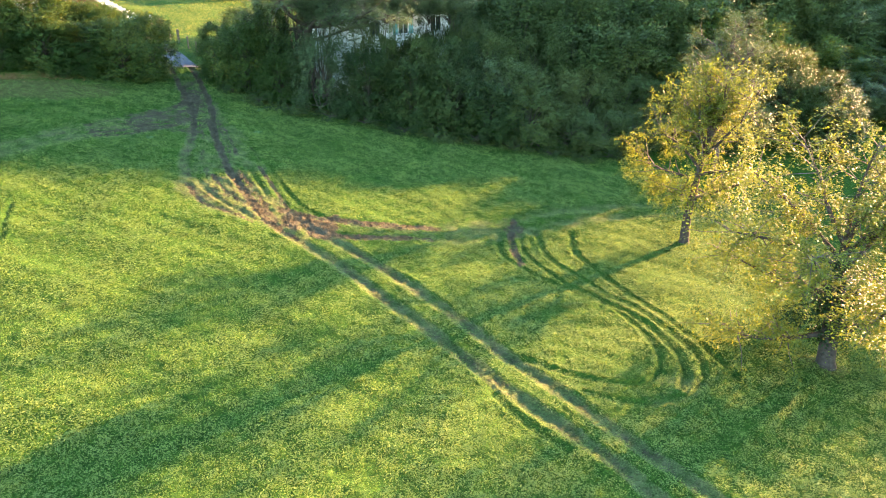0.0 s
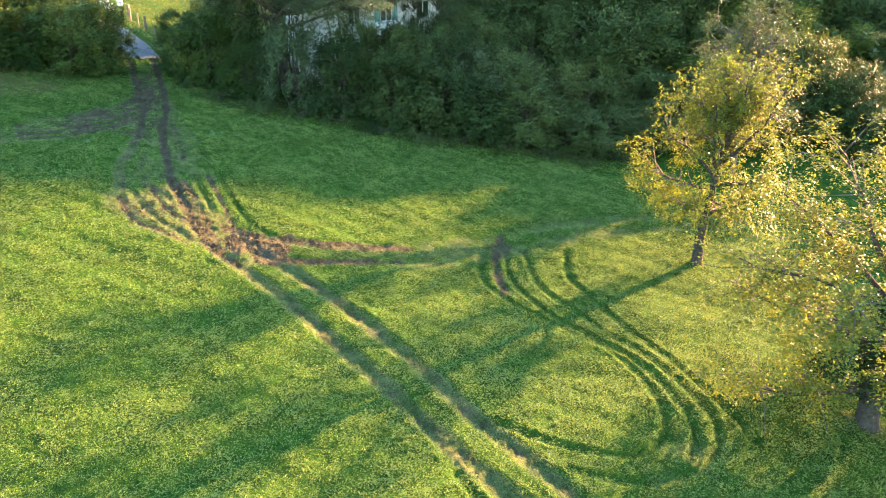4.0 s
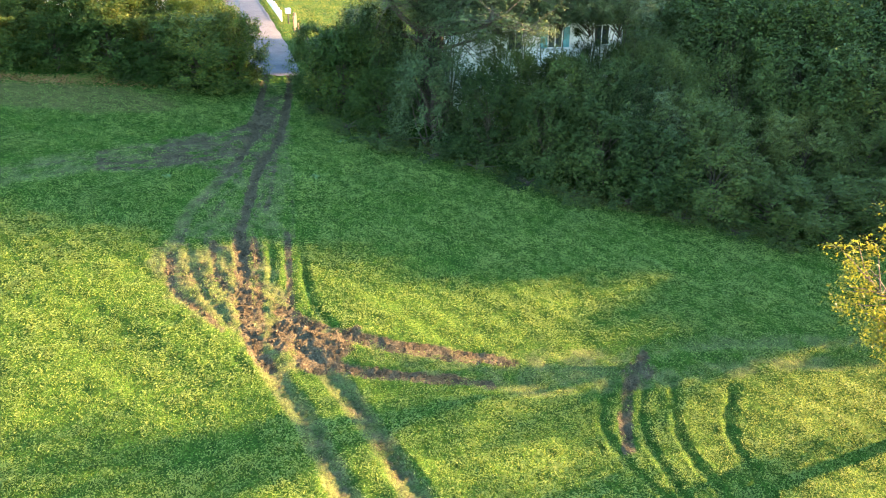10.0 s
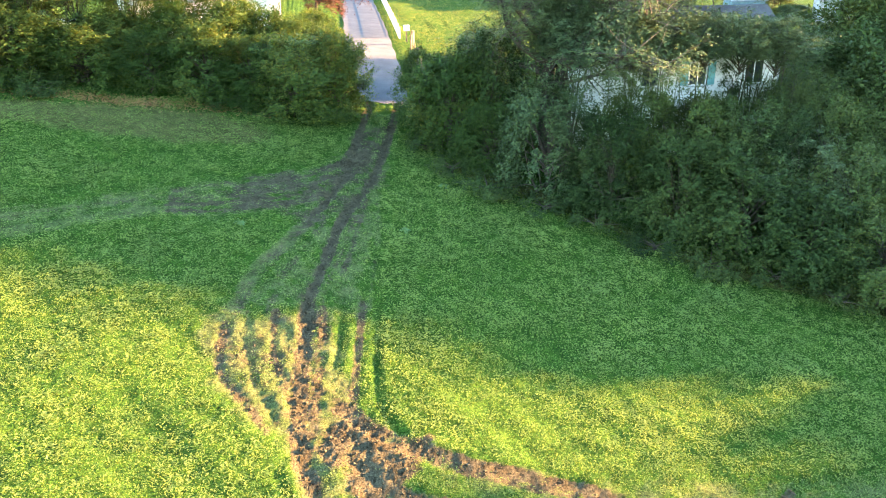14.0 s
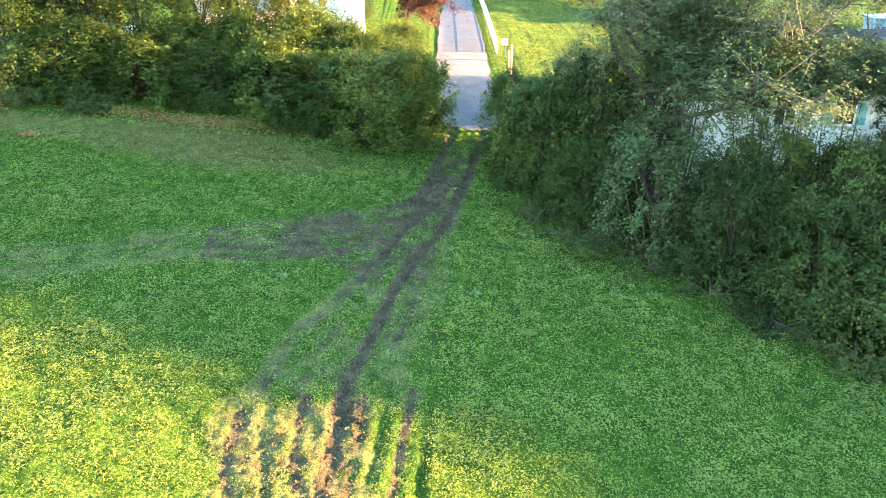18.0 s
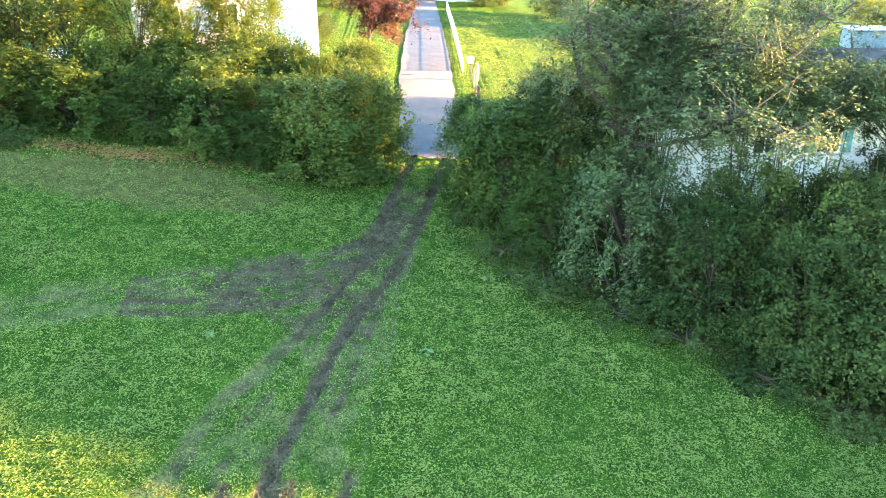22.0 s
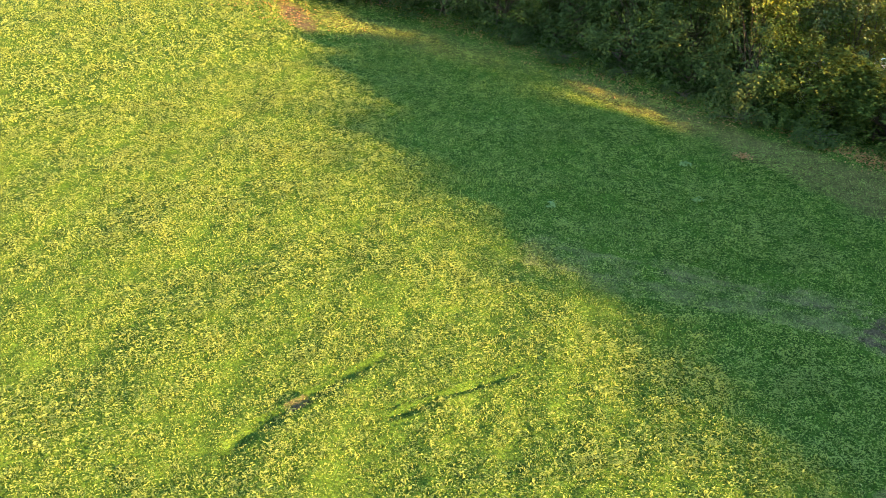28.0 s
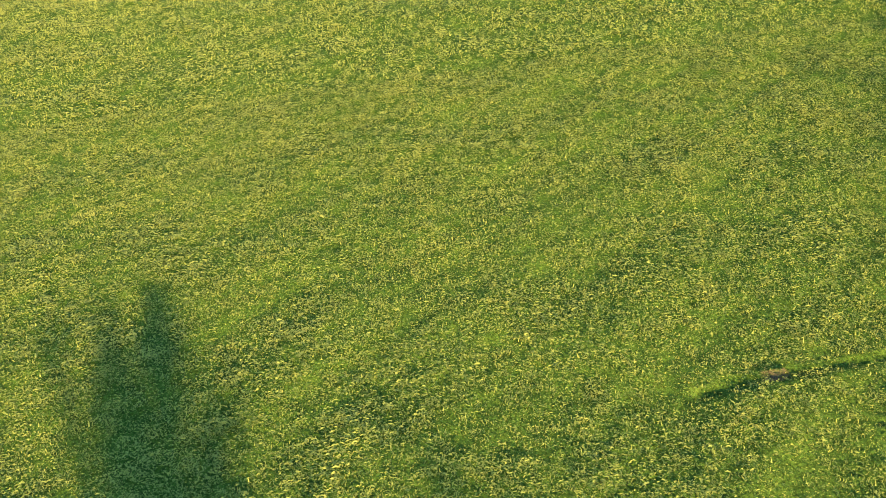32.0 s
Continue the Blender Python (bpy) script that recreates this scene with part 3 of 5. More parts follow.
def sampled(field, x, y):
    """Value of a ground field at places, between its grid lines."""
    j, i = np.clip(np.searchsorted(GY, y) - 1, 0, ny - 2), np.clip(np.searchsorted(GX, x) - 1, 0, nx - 2)
    f, g = (x - GX[i]) / (GX[i + 1] - GX[i]), (y - GY[j]) / (GY[j + 1] - GY[j])
    return (field[j, i] * (1 - f) + field[j, i + 1] * f) * (1 - g) + (field[j + 1, i] * (1 - f) + field[j + 1, i + 1] * f) * g


# ---- driveway ----
ry_ = np.arange(-0.3, 90, 0.5)
rv, cols = [], 9
for k, yv in enumerate(ry_):
    left = float(np.interp(yv, (0, 18, 32, 44, 71, 90), (-0.2, -0.35, 0.0, 0.4, 2.0, 3.0))) + 0.05 * math.sin(yv * 0.8)
    right = float(np.interp(yv, (0, 4, 10, 32, 54, 72, 90), (3.1, 3.5, 3.7, 4.3, 4.5, 4.6, 5.0))) + 0.05 * math.sin(yv * 1.1 + 1)
    for c in range(cols):
        xv = left + (right - left) * c / (cols - 1)
        end = 0.25 * math.sin(xv * 3.1) if k == 0 else 0
        rv.append((xv, yv + end, float(gz(xv, yv)) + 0.02 + 0.05 * (1 - (2 * c / (cols - 1) - 1) ** 2)))
ri = np.arange(len(rv)).reshape(-1, cols)
rq = np.stack([ri[:-1, :-1], ri[:-1, 1:], ri[1:, 1:], ri[1:, :-1]], -1).reshape(-1, 4)
tagged(new("road", mesh_of("road", rv, rq, ROAD, True)), "pale grey asphalt driveway ending at the field", "road", kind="structure")


# ---- grass ----
def grass(name, x0, x1, y0, y1, per, blades, size, material, label, clover=0.5, inside=None, dry=False):
    """Blades and clover leaves, one triangle each, thinned where the ground is bare or trodden."""
    n = int((x1 - x0) * (y1 - y0) * per)
    x, y = rng.uniform(x0, x1, n), rng.uniform(y0, y1, n)
    if inside is not None:
        ok = inside(x, y)
        x, y = x[ok], y[ok]
        n = len(x)
    m, s, b = sampled(MUD, x, y), sampled(STRAW, x, y), sampled(BROWN, x, y)
    tuft = 0.6 * value_noise(x, y, 0.34, 21) + 0.4 * value_noise(x, y, 0.9, 22)
    keep = (rng.uniform(0, 1, n) < 0.25 + 1.15 * tuft) & (rng.uniform(0, 1, n) > m * 1.3) & (rng.uniform(0, 1, n) > b * 0.3) & ~((np.abs(x - 1.9) < 2.3) & (y > -0.3))
    if dry:
        keep &= rng.uniform(0, 1, n) < np.clip(s * 1.6 - 0.25, 0, 1)
    else:
        keep &= rng.uniform(0, 1, n) > s * 0.5
    x, y, s, sink = x[keep], y[keep], s[keep], sampled(SINK, x[keep], y[keep])
    n = len(x)
    z = sampled(HEIGHT, x, y)
    wave = np.sin(x * 0.55 + 2 * np.sin(y * 0.37)) * np.sin(y * 0.61 + 1.5 * np.sin(x * 0.29))
    tall = rng.uniform(0, 1, n) ** 6
    h = size * (0.62 + 0.55 * tuft[keep] + 0.15 * wave + 0.4 * tall) * (1 - 0.5 * s) * np.clip(1 - 4 * np.maximum(sink, 0), 0.4, 1)
    c = np.repeat(np.stack([x, y, z], -1), blades, 0)
    k = n * blades
    flat = rng.uniform(0, 1, k) < np.repeat(clover + 0.22 * wave, blades)
    hh = (np.repeat(h, blades) * rng.uniform(0.55, 1.25, k))[:, None]
    a = rng.uniform(0, 2 * np.pi, k)
    way = np.stack([np.cos(a), np.sin(a), 0 * a], -1)
    side = np.stack([-np.sin(a), np.cos(a), 0 * a], -1)
    lean = np.where(flat, rng.uniform(0.9, 4.5, k), rng.uniform(0.3, 1.6, k))[:, None]
    up = np.where(flat, rng.uniform(0.25, 0.85, k), 0.0)[:, None] * hh
    foot = c + way * rng.uniform(0, 0.13, (k, 1)) + up * (0, 0, 1)
    tip = foot + (way * lean + (0, 0, 1)) * hh * np.where(flat, 0.75, 1.0)[:, None] / np.sqrt(1 + lean ** 2)
    wide = hh * np.where(flat, rng.uniform(0.3, 0.5, k), rng.uniform(0.07, 0.13, k))[:, None]
    far = foot * np.where(flat, 0.3, 0.75)[:, None] + tip * np.where(flat, 0.7, 0.25)[:, None]
    v = np.stack([np.where(flat[:, None], tip, tip), far + side * wide, far - side * wide], 1)
    v[:, :, 2] -= np.where(flat, 0, 0.01)[:, None]
    ob = new(name, mesh_of(name, v.reshape(-1, 3), np.arange(3 * k).reshape(-1, 3), material))
    return tagged(ob, label, "grass", kind="stuff")


def in_field(x, y):
    """The part of the field south of both hedges."""
    north = np.where(x < 2, -3.0, np.where(x < 9, -6.5 - 1.15 * (x - 2), np.where(x < 30, -15 - 0.62 * (x - 9), -28.0)))
    return (y < north) & ~((x > 22) & (y < -50))
grass("grass", -50, 33, -68, -3, 96, 4, 0.135, GRASS, "lush green clover and grass covering the field", 0.8, in_field)
grass("tall_grass", -50, 33, -68, -3, 4, 6, 0.18, GRASS, "taller tufts of grass and clover standing in the field", 0.4, in_field)
grass("dry_grass", -24, 33, -68, -3, 110, 4, 0.14, DRY_GRASS, "pale trodden grass and straw along the wheel tracks", 0.25, in_field, True)
grass("grass", -115, -50, -90, -6, 30, 4, 0.23, GRASS, "green clover and grass in the far part of the field", 0.72, lambda x, y: y > -47 + 0.4 * x)
grass("lawn", 4.3, 34, 0, 62, 24, 4, 0.12, LAWN, "mown sunny lawn beside the driveway", 0.3)
grass("verge", -8, -0.5, -2, 40, 16, 4, 0.16, GRASS, "grassy verge along the driveway", 0.2)


# ---- trees and shrubs ----
def shrub(seed, radius, height, clumps, shoots, leaf, material, name="shrub", low=0.06, rise=0.25, droop=0.35, top=0.0):
    """A shrub or small tree: an Empty with stems and a crown of leafy shoots round many clumps; top: how far the crown stays broad upwards."""
    global rng
    keep, rng = rng, np.random.default_rng(seed)
    thing = new(name)
    a, t = rng.uniform(0, 2 * np.pi, clumps), rng.uniform(0, 1, clumps) ** (1 - 0.35 * top)
    z = height * low + (0.97 * height - 0.12 * radius - height * low) * t
    shape = np.sqrt(np.clip(1 - ((t - 0.38 - 0.25 * top) / (0.68 + 0.02 * top)) ** 2, 0.05, 1))
    # Lobes of the outline differ with the bearing.
    lobe = 1 + 0.14 * np.sin(3 * a + seed) + 0.1 * np.sin(5 * a + 7 * t + 2 * seed)
    rr = radius * shape * lobe * rng.uniform(0.3, 1.0, clumps) ** 0.5
    c = np.stack([rr * np.cos(a), rr * np.sin(a), z, radius * rng.uniform(0.2, 0.44, clumps)], -1)
    c[:, 3] *= 0.75 + 0.25 * shape
    lines = []
    for k in range(4):
        b = c[rng.integers(clumps), :3] * (0.8, 0.8, 0.85)
        foot = np.array([rng.uniform(-0.25, 0.25) * radius, rng.uniform(-0.25, 0.25) * radius, -0.1])
        mid = foot * 0.6 + b * 0.4 + rng.normal(0, 0.12, 3) * radius * 0.5
        lines.append(([foot, mid, b], [0.03 * height ** 0.5, 0.022 * height ** 0.5, 0.008]))
    for k in range(clumps // 3):
        b = c[rng.integers(clumps)]
        foot = np.array([0, 0, b[2] * max(0.45, low + 0.1)])
        lines.append(([foot, foot * 0.5 + b[:3] * 0.5 + (0, 0, 0.03 * height), b[:3]], [0.04, 0.025, 0.006]))
    tagged(child("branchwork", tubes("branchwork", lines, BARK, 5), thing), kind="stuff")
    child("crown", sprays("crown", c, np.array((0, 0, height * 0.35)), shoots, 9, leaf, material, rise, droop), thing)
    rng = keep
    return thing


KIND = {
    "shrub_dark": shrub(1, 2.6, 5.0, 110, 19, 0.17, LEAF_DARK),
    "shrub_dark2": shrub(2, 2.5, 5.0, 120, 19, 0.15, LEAF_DARK),
    "shrub_olive": shrub(3, 2.5, 5.0, 110, 18, 0.15, LEAF_OLIVE),
    "shrub_grey": shrub(4, 2.6, 5.0, 110, 19, 0.16, LEAF_GREY, droop=0.9),
    "hedge_mid": shrub(14, 2.5, 6.0, 160, 17, 0.21, LEAF_MID, "shrub", 0.02, 0.15, 0.25),
    "hedge_small": shrub(15, 2.5, 6.0, 170, 18, 0.16, LEAF_MID, "shrub", 0.02, 0.3, 0.3),
    "tree_dark": shrub(5, 3.4, 8.0, 130, 18, 0.19, LEAF_DARK, "tree", 0.03, top=0.5),
    "tree_olive": shrub(6, 3.4, 8.0, 130, 18, 0.17, LEAF_OLIVE, "tree", 0.05, top=0.5),
    "slim_lime": shrub(12, 3.2, 9.5, 150, 19, 0.19, LEAF_LIME, "tree", 0.12, 0.05, 0.25, top=0.4),
    "tree_lime": shrub(13, 3.4, 8.0, 140, 19, 0.18, LEAF_LIME, "tree", 0.3, 0.05, 0.3, top=0.5),
    "high_grey": shrub(18, 3.0, 16.0, 120, 18, 0.17, LEAF_GREY, "tree", 0.76, 0.2, 0.7),
    "high_full": shrub(19, 3.0, 16.0, 90, 18, 0.18, LEAF_GREY, "tree", 0.62, 0.2, 0.6, top=0.6),
    "slim_dark": shrub(16, 2.5, 12.5, 130, 17, 0.19, LEAF_DARK, "tree", 0.2, top=0.6),
    "slim_grey": shrub(17, 2.7, 12.5, 140, 18, 0.17, LEAF_GREY, "tree", 0.2, 0.2, 0.8, top=0.6),
    "tree_grey": shrub(7, 3.4, 8.0, 120, 18, 0.16, LEAF_GREY, "tree", 0.05, 0.2, 0.7),
    "thin_grey": shrub(9, 2.6, 8.0, 70, 12, 0.16, LEAF_GREY, "tree", 0.3, 0.2, 0.7),
    "far_dark": shrub(10, 4.2, 10.0, 150, 17, 0.31, LEAF_FAR, "tree", 0.04, top=1.0),
    "far_olive": shrub(11, 4.2, 10.0, 150, 17, 0.29, LEAF_OLIVE, "tree", 0.06, top=1.0),
    "far_lime": shrub(20, 4.2, 10.0, 140, 16, 0.29, LEAF_LIME, "tree", 0.06, top=1.0),
    "bramble": shrub(8, 1.4, 1.3, 34, 12, 0.12, LEAF_DARK, "bramble", 0.02),
}
LABELS = {
    "shrub_dark": ("dense dark green leafy shrub in the hedge", "shrub"), "shrub_dark2": ("dark green small-leaved hedge shrub", "shrub"),
    "shrub_olive": ("olive and yellowing hedge shrub catching the sun", "shrub"), "shrub_grey": ("grey-green willow-like shrub in the hedge", "shrub"),
    "tree_dark": ("tall dark green tree of the wooded strip", "tree"), "tree_olive": ("tall tree with olive yellowing leaves", "tree"),
    "hedge_mid": ("full green hedge shrub with lighter leaf tips", "shrub"), "hedge_small": ("small-leaved green hedge shrub with yellowing tips", "shrub"), "slim_lime": ("tall tree with sunlit yellow-green leaves", "tree"), "tree_lime": ("broad yellow-green tree overhanging the hedge", "tree"), 
    "high_grey": ("added tall grey-green tree with a high crown and bare stems", "tree"), "high_full": ("added tall grey-green tree whose full high crown shades the field", "tree"), "slim_dark": ("slender tall dark green tree added by the house to cast shade", "tree"), "slim_grey": ("slender tall grey-green tree added behind the house to cast shade", "tree"),
    "tree_grey": ("tall tree with grey-green leaves", "tree"), "thin_grey": ("slender thin-leaved grey-green tree before the house", "tree"), "far_dark": ("dark green tree standing farther back", "tree"), "far_olive": ("olive and yellow tree standing farther back", "tree"), "far_lime": ("yellow-green sunlit tree standing farther back", "tree"), "bramble": ("low bramble and nettle clump at the hedge foot", "bramble"),
}
GROUPS = {"shrub": "hedge shrubs", "tree": "trees of the wooded strip", "bramble": "brambles along the hedge"}
used = set()


def plant(kind, x, y, radius, height, turn):
    """Stands a plant of a kind at a place with its own spread and height."""
    r0, h0 = {"shrub": (2.55, 5.0), "tree": (3.4, 8.0), "thin": (2.6, 8.0), "slim_lime": (3.2, 9.5), "slim": (2.6, 12.5), "high": (3.0, 16.0), "hedge": (2.5, 6.0), "far": (4.2, 10.0), "bramble": (1.4, 1.3)}["slim_lime" if kind == "slim_lime" else kind.split("_")[0]]
    m = pose(*gp(x, y, -0.05), 0, 0, turn) @ Matrix.Diagonal((radius / r0, radius / r0, height / h0, 1))
    ob = KIND[kind]
    if kind in used:
        ob = copy_thing(ob, m)
        ob.matrix_basis = m
    else:
        ob.matrix_basis = m
        used.add(kind)
    label, cat = LABELS[kind]
    return tagged(ob, label, cat, GROUPS[cat])



rnd = random.Random(3)
# Hedge on the east side: shrubs along its foot, then the wooded strip behind.
FRONT = [(3.7, -4.2, 1.9, 5.1, "hedge_small"), (4.9, -7.6, 2.2, 5.9, "hedge_mid"), (6.8, -11.0, 1.9, 4.2, "hedge_small"), (9.6, -13.6, 2.7, 6.5, "shrub_grey"), (12.8, -15.8, 2.7, 6.0, "shrub_dark2"), (15.8, -18.0, 2.7, 5.8, "shrub_dark2"), (18.8, -19.8, 2.9, 6.2, "shrub_dark"), (21.8, -21.6, 2.8, 5.2, "shrub_dark"), (24.8, -23.4, 3.0, 5.6, "shrub_olive"), (28.2, -24.8, 3.0, 3.8, "shrub_olive"), (31.8, -25.2, 3.1, 3.7, "shrub_olive"), (35.8, -25.4, 3.1, 4.0, "shrub_olive"), (40.2, -26.0, 3.3, 4.2, "shrub_olive"), (45.0, -27.0, 3.4, 6.1, "shrub_dark2"), (50.5, -28.0, 3.4, 4.2, "far_olive")]
for k, (x, y, r, h, kind) in enumerate(FRONT):
    plant(kind, x, y, r, h, 47 * k)
# The high and slim trees by the house are added to shade the field.
BACK = [(7.6, -7.0, 2.4, 7.7, "shrub_dark"), (19.8, -16.4, 2.8, 7.5, "tree_dark"), (23.0, -17.8, 2.6, 6.6, "thin_grey"), (16.6, -15.8, 2.9, 7.4, "shrub_olive"), (25.6, -19.4, 3.2, 6.6, "tree_olive"), (29.2, -20.6, 2.8, 6.0, "tree_olive"), (33.4, -21.0, 2.8, 6.2, "tree_olive"), (38.0, -21.4, 3.0, 5.8, "tree_olive"), (43.0, -22.0, 3.8, 5.6, "far_dark"), (26.6, -14.6, 2.6, 7.9, "tree_olive"), (31.4, -16.0, 3.2, 8.5, "tree_olive"), (36.4, -16.4, 3.6, 9.7, "far_dark"), (41.6, -17.0, 3.8, 9.9, "far_olive"), (47.6, -20.0, 4.0, 6.9, "far_lime"), (28.0, -9.4, 3.2, 7.9, "tree_olive"), (33.4, -10.6, 3.8, 11.5, "far_dark"), (39.6, -11.4, 4.2, 12.2, "far_olive"), (45.8, -13.0, 4.4, 12.2, "far_dark"), (52.6, -15.0, 4.6, 11.3, "far_dark"), (54.0, -22.5, 4.2, 5.0, "far_olive"), (29.5, -3.6, 3.8, 8.8, "far_dark"), (36.5, -4.6, 4.2, 14.7, "far_olive"), (42.5, -5.8, 4.4, 14.6, "far_dark"), (49.5, -7.6, 4.8, 14.3, "far_dark"), (57.0, -9.6, 4.8, 14.2, "far_olive"), (33.0, 0.2, 3.0, 7.5, "far_olive"), (41.0, 1.2, 3.2, 19.0, "far_dark"), (48.0, 0.6, 5.0, 19.0, "far_dark"), (56.0, -1.0, 5.2, 17.4, "far_dark"), (65.0, -8.0, 5.2, 15.1, "far_dark"), (60.0, -17.0, 4.8, 9.4, "far_lime"), (61.0, -26.0, 4.4, 4.6, "far_dark"), (68.0, -19.0, 4.8, 7.0, "far_lime"), (69.0, -28.0, 4.6, 4.7, "far_olive"), (72.0, -36.0, 5.0, 6.4, "far_lime"), (76.0, -46.0, 5.0, 7.6, "far_olive"), (77.0, -24.0, 5.0, 5.7, "far_lime"), (84.0, -32.0, 5.0, 7.7, "far_dark"), (92.0, -50.0, 5.0, 10.0, "far_lime"), (88.0, -60.0, 5.0, 10.0, "far_dark"), (78.0, -57.0, 4.6, 8.0, "far_lime"), (84.0, -42.0, 5.0, 8.4, "far_olive"), (76.0, -12.0, 5.6, 13.1, "far_dark"), (90.0, -20.0, 5.4, 7.8, "far_lime"), (100.0, -36.0, 5.4, 10.1, "far_dark"), (66.0, 2.0, 5.4, 17.9, "far_dark"), (74.0, 6.0, 5.6, 18.5, "far_dark"), (84.0, -2.0, 5.8, 17.9, "far_dark"), (95.0, -10.0, 6.0, 12.2, "far_dark"), (96.0, 6.0, 6.0, 17.4, "far_dark"), (106.0, -4.0, 6.0, 17.3, "far_dark"), (108.0, 12.0, 6.0, 17.4, "far_dark"), (120.0, 4.0, 6.5, 17.4, "far_dark"), (76.0, 24.0, 5.4, 18.0, "far_dark"), (92.0, 26.0, 5.8, 18.0, "far_olive"), (112.0, -24.0, 6.0, 10.8, "far_lime"), (14.4, -1.6, 2.4, 15.6, "high_full"), (11.6, -10.6, 2.2, 9.6, "high_grey"), (22.8, -11.2, 2.0, 10.2, "slim_dark"), (12.0, -5.0, 2.3, 13.1, "high_grey"), (12.4, -7.6, 2.2, 11.2, "high_grey"), (12.8, -3.2, 2.4, 14.3, "high_grey"), (13.4, 0.0, 2.0, 16.4, "high_grey"), (17.4, -1.2, 1.2, 12.9, "slim_dark"), (21.2, -0.9, 1.6, 13.0, "slim_grey")]
# A second row, added with heights set to the shadow edge, that closes the gaps of the wooded strip.
BACK += [(14.4, -14.4, 2.3, 7.2, "shrub_olive"), (18.2, -15.0, 2.5, 7.2, "shrub_dark"), (22.4, -16.0, 2.1, 7.3, "tree_dark"), (14.8, 2.2, 3.0, 16.0, "high_grey"), (24.6, -12.2, 2.0, 7.6, "tree_olive"), (40.0, -1.9, 4.2, 16.4, "far_dark"), (55.0, -18.5, 4.2, 7.8, "far_olive"), (55.0, -5.0, 4.2, 15.8, "far_dark"), (55.0, 4.0, 4.2, 19.0, "far_dark"), (60.0, -4.5, 4.2, 16.2, "far_dark"), (60.0, -0.1, 4.2, 17.9, "far_olive"), (60.0, 4.5, 4.2, 19.0, "far_dark"), (65.0, -13.1, 4.2, 12.7, "far_dark"), (65.0, -4.1, 4.2, 16.5, "far_dark"), (70.0, -12.6, 4.2, 13.0, "far_olive"), (70.0, -8.1, 4.2, 15.4, "far_dark"), (70.0, -3.6, 4.2, 16.9, "far_dark"), (70.0, 0.9, 4.2, 17.9, "far_dark"), (70.0, 5.4, 4.2, 19.0, "far_olive"), (75.0, -16.6, 4.2, 8.7, "far_dark"), (75.0, -7.6, 4.2, 15.7, "far_dark"), (75.0, -3.1, 4.2, 17.4, "far_dark"), (75.0, 1.4, 4.2, 17.9, "far_olive"), (80.0, -16.1, 4.2, 8.9, "far_dark"), (80.0, -11.7, 4.2, 13.6, "far_dark"), (80.0, -7.2, 4.2, 15.7, "far_dark"), (80.0, -2.6, 4.2, 17.8, "far_olive"), (80.0, 1.9, 4.2, 17.9, "far_dark"), (80.0, 6.3, 4.2, 17.9, "far_dark"), (85.0, -15.7, 4.2, 8.9, "far_dark"), (85.0, -11.2, 4.2, 13.3, "far_olive"), (85.0, -6.7, 4.2, 16.0, "far_dark"), (85.0, 2.3, 4.2, 17.9, "far_dark"), (85.0, 6.8, 4.2, 17.9, "far_dark"), (90.0, -15.2, 4.2, 9.1, "far_olive"), (90.0, -10.7, 4.2, 13.1, "far_dark"), (90.0, -6.2, 4.2, 16.4, "far_dark"), (90.0, -1.7, 4.2, 17.9, "far_dark"), (90.0, 2.8, 4.2, 17.9, "far_olive"), (90.0, 7.3, 4.2, 17.9, "far_dark"), (95.0, -14.7, 4.2, 9.2, "far_dark"), (95.0, -5.7, 4.2, 16.7, "far_dark"), (95.0, -1.2, 4.2, 17.9, "far_olive"), (100.0, -14.2, 4.2, 11.0, "far_dark"), (100.0, -9.8, 4.2, 12.7, "far_dark"), (100.0, -5.2, 4.2, 17.0, "far_dark"), (100.0, -0.8, 4.2, 17.9, "far_olive"), (100.0, 3.8, 4.2, 17.9, "far_dark"), (105.0, -13.8, 4.2, 11.2, "far_dark"), (105.0, -9.3, 4.2, 12.9, "far_dark"), (105.0, 4.2, 4.2, 17.9, "far_olive"), (110.0, -13.3, 4.2, 11.5, "far_dark"), (110.0, -8.8, 4.2, 13.1, "far_dark"), (110.0, -4.3, 4.2, 17.7, "far_dark"), (110.0, 0.2, 4.2, 17.9, "far_olive"), (110.0, 4.7, 4.2, 17.9, "far_dark")]
# A close row of tall trees added farther back; their tops draw the long shadow's edge on the field.
BACK += [(48.6, -2.6, 2.5, 17.6, "far_olive"), (51.0, -3.6, 2.5, 16.9, "far_dark"), (47.1, -6.0, 2.5, 15.5, "far_dark"), (49.6, -7.1, 2.5, 15.0, "far_olive"), (52.0, -8.2, 2.5, 14.6, "far_dark"), (48.1, -10.6, 2.5, 13.6, "far_dark"), (50.6, -11.6, 2.5, 13.4, "far_olive"), (52.9, -12.7, 2.5, 13.1, "far_dark"), (49.0, -15.1, 2.5, 11.8, "far_dark"), (51.6, -16.2, 2.5, 11.1, "far_olive"), (53.9, -17.3, 2.5, 11.0, "far_lime"), (49.9, -19.7, 2.5, 8.1, "far_dark"), (52.6, -20.7, 2.5, 7.1, "far_lime"), (54.8, -21.8, 2.5, 6.8, "far_dark"), (12.0, -6.0, 2.3, 12.6, "high_full"), (12.3, -4.2, 2.3, 13.9, "high_full"), (12.2, -8.6, 2.0, 10.6, "high_full"), (13.0, -2.2, 2.4, 15.2, "high_full")]
